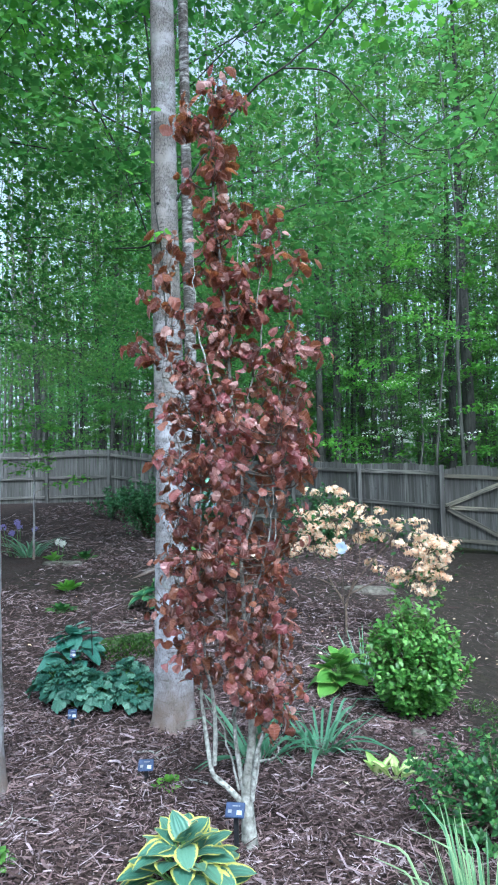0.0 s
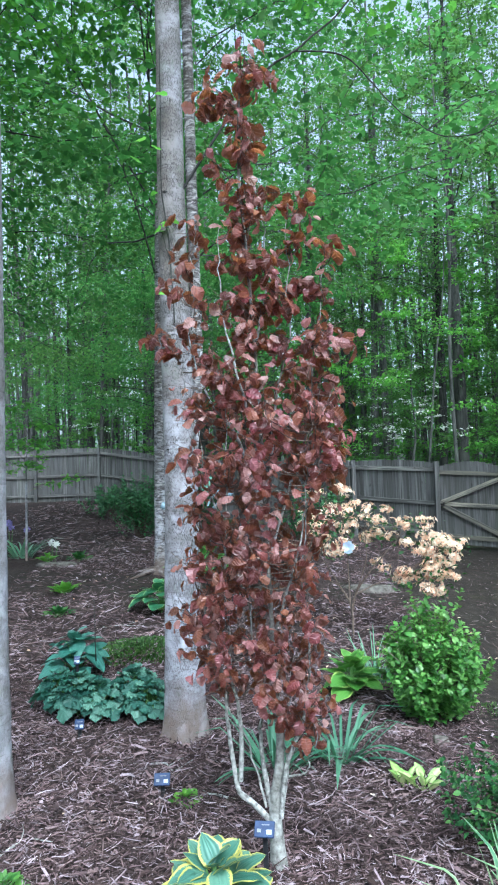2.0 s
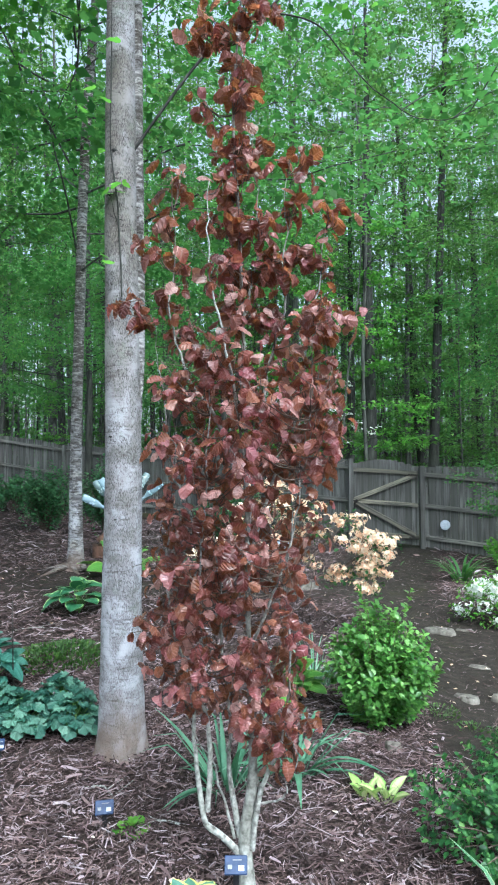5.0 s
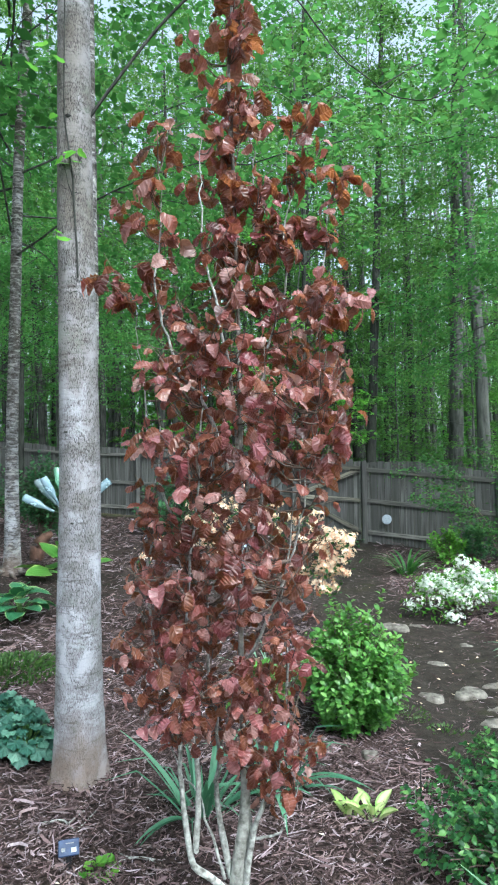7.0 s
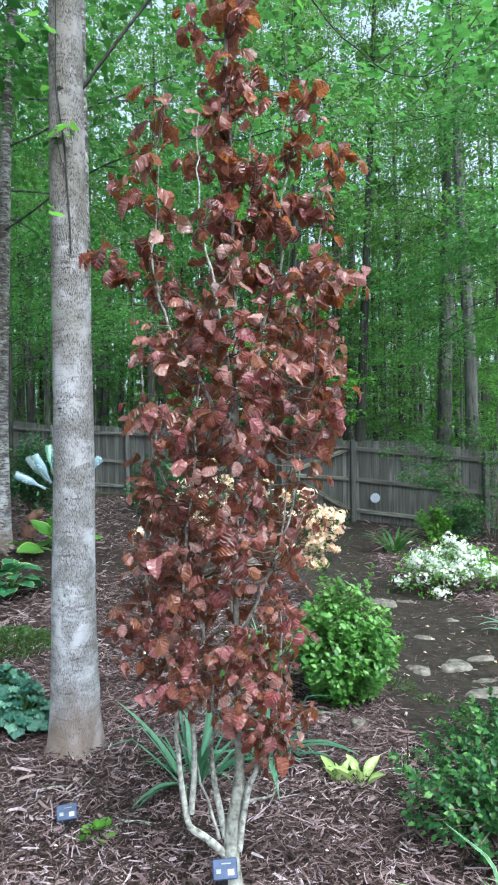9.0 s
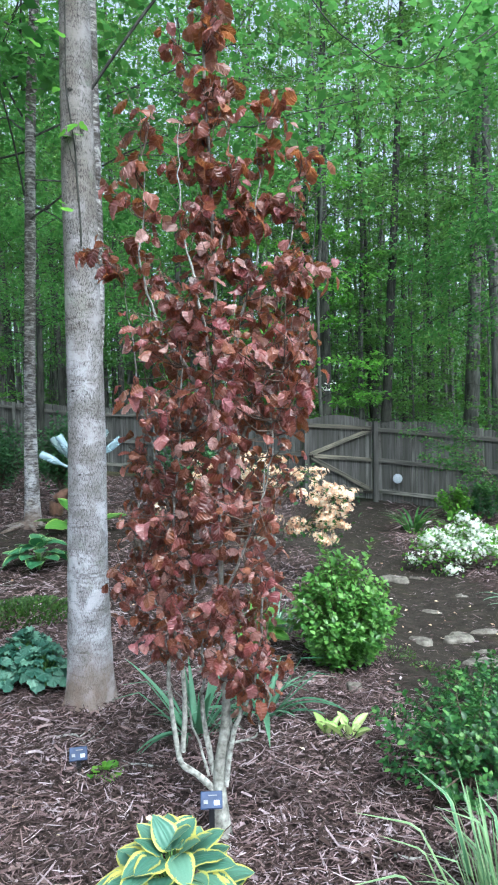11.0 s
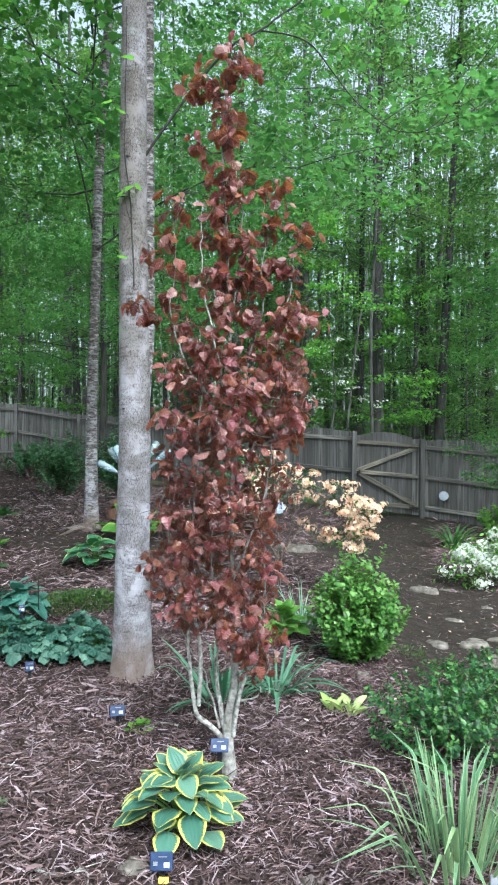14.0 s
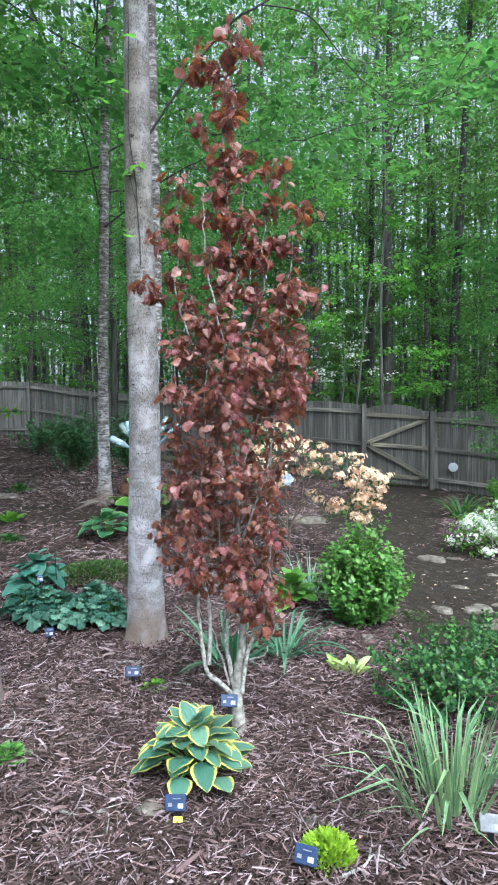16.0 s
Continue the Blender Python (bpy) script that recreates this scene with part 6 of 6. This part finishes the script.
marker(on_ground(-0.635, 2.36), 4, 0.19, 48, "black plant marker with a dark plate before the red tree")
marker(on_ground(-1.255, 2.885), 14, 0.095, 50, "black plant marker with a dark plate in the mulch")
marker(on_ground(-0.75, 1.76), 6, 0.07, 69, "dark plant marker with a yellow tab beside the hosta", True)
marker(on_ground(-0.255, 1.53), -16, 0.07, 64, "dark plant marker beside the chartreuse mound", lean=6)
marker(on_ground(0.37, 1.70), -8, 0.10, 64, "grey plant marker beside the striped strap leaves", plate_mat=GREYPLATE)
marker(on_ground(-2.0, 3.46), 18, 0.09, 69, "black plant marker below the lobed leaves", wide=0.055)
marker(on_ground(-2.33, 4.05), 18, 0.26, 60, "slim black plant marker beside the blue hosta", wide=0.04)


# ---- stones ----
def stone(place, rx, ry, h, turn, seed, label="flat grey stepping stone sunk in the soil path", group="stepping stones"):
    g = np.random.default_rng(seed)
    n = 14
    th = np.arange(n) * 2 * math.pi / n
    r = 1 + 0.20 * np.sin(2 * th + g.random() * 6) + 0.16 * np.sin(3 * th + g.random() * 6) + g.normal(0, 0.09, n)
    rings = []
    for k, z in ((1.0, -0.03), (1.03, h * 0.5), (0.93, h * 0.95), (0.6, h), (0.2, h * 1.02)):
        rings += [(rx * r[j] * k * math.cos(th[j]), ry * r[j] * k * math.sin(th[j]), z + g.normal(0, 0.003)) for j in range(n)]
    F = [(i * n + j, i * n + (j + 1) % n, (i + 1) * n + (j + 1) % n, (i + 1) * n + j) for i in range(4) for j in range(n)]
    F += [(4 * n + j, 4 * n + j + 1, 4 * n + n - 2 - j, 4 * n + n - 1 - j) for j in range(n // 2 - 1)]
    me = mesh_of("stepping_stone", rings, F)
    me.materials.append(STONE)
    ob = new("stepping_stone", me)
    ob.location, ob.rotation_euler = place, (0, 0, radians(turn))
    tagged(ob, label, "stone", group)


for k, (x, y, rx, ry, h) in enumerate(((1.06, 6.97, 0.14, 0.11, 0.06), (1.33, 7.05, 0.08, 0.05, 0.03), (0.80, 4.92, 0.09, 0.07, 0.05), (1.12, 5.05, 0.11, 0.10, 0.05), (1.38, 5.20, 0.10, 0.05, 0.04), (1.10, 4.28, 0.17, 0.11, 0.04), (1.12, 5.80, 0.10, 0.05, 0.024), (1.55, 6.3, 0.06, 0.05, 0.03), (1.2, 4.70, 0.10, 0.05, 0.022))):
    stone(on_ground(x, y, -0.018), rx, ry, h, k * 47 % 40 - 20, 90 + k)
stone(on_ground(-0.86, 1.79), 0.055, 0.035, 0.03, -35, 120, "small flat grey stone beside the hosta", "small stones")
stone(on_ground(-0.24, 1.78), 0.045, 0.02, 0.02, 20, 121, "small pale grey stone in the mulch", "small stones")
stone(on_ground(0.09, 3.72), 0.05, 0.035, 0.04, 10, 122, "small grey stone below the round shrub", "small stones")
stone(on_ground(-0.50, 8.35), 0.34, 0.12, 0.07, 3, 123, "long flat pale stone behind the azalea", "edging stones")
stone(on_ground(-5.0, 8.5), 0.35, 0.10, 0.05, 5, 124, "long flat pale stone on the slope", "edging stones")


# ---- bottle tree ----
def bottle_tree():
    x, y = -2.10, 6.18
    z0 = float(ground_z(x, y))
    t = thing("bottle_tree", (x, y, z0), "garden bottle tree with pale glass bottles on metal rods", "ornament")
    top = 1.18 - z0
    part("pole", mesh_of("pole", *tube([(0, 0, -0.05), (0, 0, top * 0.5), (0, 0, top)], [0.014, 0.012], 8)), IRON, t)
    prof = [(0.012, 0.0), (0.014, 0.02), (0.0135, 0.07), (0.018, 0.10), (0.034, 0.14), (0.037, 0.17), (0.037, 0.285), (0.033, 0.297), (0.012, 0.292), (0.001, 0.285)]
    me = {m: lathe("bottle", prof) for m in (0, 1, 2)}
    mats = (GLASS_BLUE, GLASS_GREY, GLASS_GREEN)
    for k, (dx, dy, dz, m) in enumerate(((-0.36, -0.05, 0.19, 0), (-0.29, 0.1, 0.33, 1), (-0.19, -0.05, 0.36, 0), (-0.10, 0.08, 0.44, 2), (0.39, -0.03, 0.32, 0), (0.20, 0.2, 0.40, 1), (0.03, -0.2, 0.36, 0), (0.12, 0.05, 0.46, 2), (-0.1, 0.25, 0.28, 1))):
        d = Vector((dx, dy, dz))
        L = d.length
        base = Vector((0, 0, top - 0.02))
        q = d.to_track_quat("Z", "Y").to_matrix().to_4x4()
        part("rod", mesh_of("rod", *tube([base, base + d * 0.5, base + d * 0.8], [0.004, 0.003], 5)), IRON, t)
        ob = part("bottle", me[m], mats[m], t, "pale glass bottle", at=Matrix.Translation(base + d * (1 - 0.29 / L)) @ q)


bottle_tree()


# ---- small things ----
def ball_disc():
    p = fence_point(2.55)
    t = thing("wall_plate", (2.53, p.y - 0.06, 0.47), "round white plate on the wooden fence", "ornament")
    me = lathe("disc", [(0.001, 0.0), (0.085, 0.004), (0.098, 0.016), (0.10, 0.024), (0.09, 0.03), (0.06, 0.034), (0.001, 0.036)], 24)
    part("disc", me, WHITE, t, at=pose(0, 0, 0, 90, 0, 0))
    part("bracket", box_mesh("bracket", 0.03, 0.05, 0.03, 0.003), IRON, t, at=pose(0, 0.035, 0))


ball_disc()


def ornament():
    x, y = -0.54, 5.72
    z0 = float(ground_z(x, y))
    t = thing("flower_stake", (x, y, z0), "pale blue round flower ornament on a thin stake", "ornament")
    part("stake", mesh_of("stake", *tube([(0, 0, -0.05), (0.01, 0, 0.4), (0, 0, 0.86)], [0.004, 0.003], 5)), IRON, t)
    g = np.random.default_rng(4)
    n = 26
    a = np.arange(n) * 2.4
    d = unit(np.stack([np.cos(a), np.full(n, -0.35), np.sin(a)], 1) + g.normal(0, 0.15, (n, 3)))
    part("flower", mesh_of("flower", *spread(OVAL, axes(d, np.tile([[0, -1.0, 0.2]], (n, 1))), np.full(n, 0.062), np.tile([[0, -0.01, 0.87]], (n, 1)))), PALE_BLUE, t)


ornament()


def young_tree():
    """A staked sapling on the slope."""
    x, y = -5.87, 9.0
    t = thing("young_tree", on_ground(x, y), "thin young tree with a few light green leaves", "tree")
    part("trunk", mesh_of("trunk", *tube(curve_points([(0, 0, -0.04), (0.01, 0, 0.8), (0, 0, 1.6), (0.05, 0, 2.4)], 14, 0.008, 3), [0.022, 0.008], 7)), BARK_PALE, t)
    l, c = crown_meshes(68, 1.0, 2.5, 0.8, 11, 60, 0.09, 0.9, 0.3)
    part("limb", l, TWIG, t)
    part("crown", c, MAPLE_LEAF, t)


young_tree()


def rod(place, h, lean, label):
    t = thing("garden_stake", place, label, "stake")
    part("rod", mesh_of("rod", *tube([(0, 0, -0.05), (lean * 0.5, 0, h * 0.5), (lean, 0, h)], [0.004, 0.0035], 6)), IRON, t)


rod(on_ground(-2.31, 4.30), 0.62, -0.01, "thin dark metal rod beside the blue hosta")
rod(on_ground(0.20, 3.19), 0.20, 0.0, "thin dark metal rod in the mulch by the dark shrub")


def log_piece():
    t = thing("log_piece", on_ground(-3.05, 8.75), "curled reddish brown piece of weathered wood", "log")
    V, F = tube(curve_points([(-0.1, 0, 0.02), (-0.08, 0, 0.18), (0.0, 0.02, 0.3), (0.1, 0, 0.36)], 10), [0.09, 0.10, 0.07, 0.03], 10, 0.08, 3)
    part("wood", mesh_of("wood", V, F), CLAY, t)


log_piece()


def litter():
    """Fallen petals and pale leaves on the soil and the mulch."""
    g = np.random.default_rng(91)
    n = 260
    x, y = g.uniform(-4.5, 2.2, n), g.uniform(1.6, 11, n)
    x[:120], y[:120] = g.normal(-0.2, 0.7, 120), g.normal(5.6, 0.9, 120)
    P = np.stack([x, y, ground_z(x, y) + 0.022], 1)
    R = axes(unit(g.normal(0, 1, (n, 3)) * [1, 1, 0.15]), unit(g.normal(0, 0.25, (n, 3)) + [0, 0, 1]))
    me = mesh_of("fallen_petals", *spread(OVAL, R, g.uniform(0.015, 0.04, n), P))
    me.materials.append(PEACH)
    tagged(new("fallen_petals", me), "pale fallen petals and dry leaves on the ground", "petals", kind="stuff")


litter()


def twig(place, L, turn, seed):
    t = thing("fallen_twig", place, "bare grey twig lying on the mulch", "twig", "fallen twigs", turn)
    g = np.random.default_rng(seed)
    P = curve_points([(0, 0, 0.012), (L * 0.4, g.normal(0, 0.03), 0.02), (L * 0.7, g.normal(0, 0.05), 0.018), (L, g.normal(0, 0.05), 0.012)], 12)
    part("wood", mesh_of("wood", *tube(P, [0.006, 0.002], 6, 0.08, seed)), BARK_RED, t)
    part("side_shoot", mesh_of("side_shoot", *tube([P[5], P[5] + [L * 0.2, 0.05, 0.012], P[5] + [L * 0.35, 0.12, 0.004]], [0.003, 0.001], 5)), BARK_RED, t)


for k, (x, y, L, a) in enumerate(((-0.15, 1.50, 0.22, 25), (-1.2, 1.75, 0.25, -20), (-1.75, 2.3, 0.2, 60), (0.0, 2.3, 0.18, 10), (-2.9, 5.6, 0.4, 15), (-0.9, 2.9, 0.2, 160), (-1.45, 3.2, 0.22, 5))):
    twig(on_ground(x, y), L, a, 130 + k)
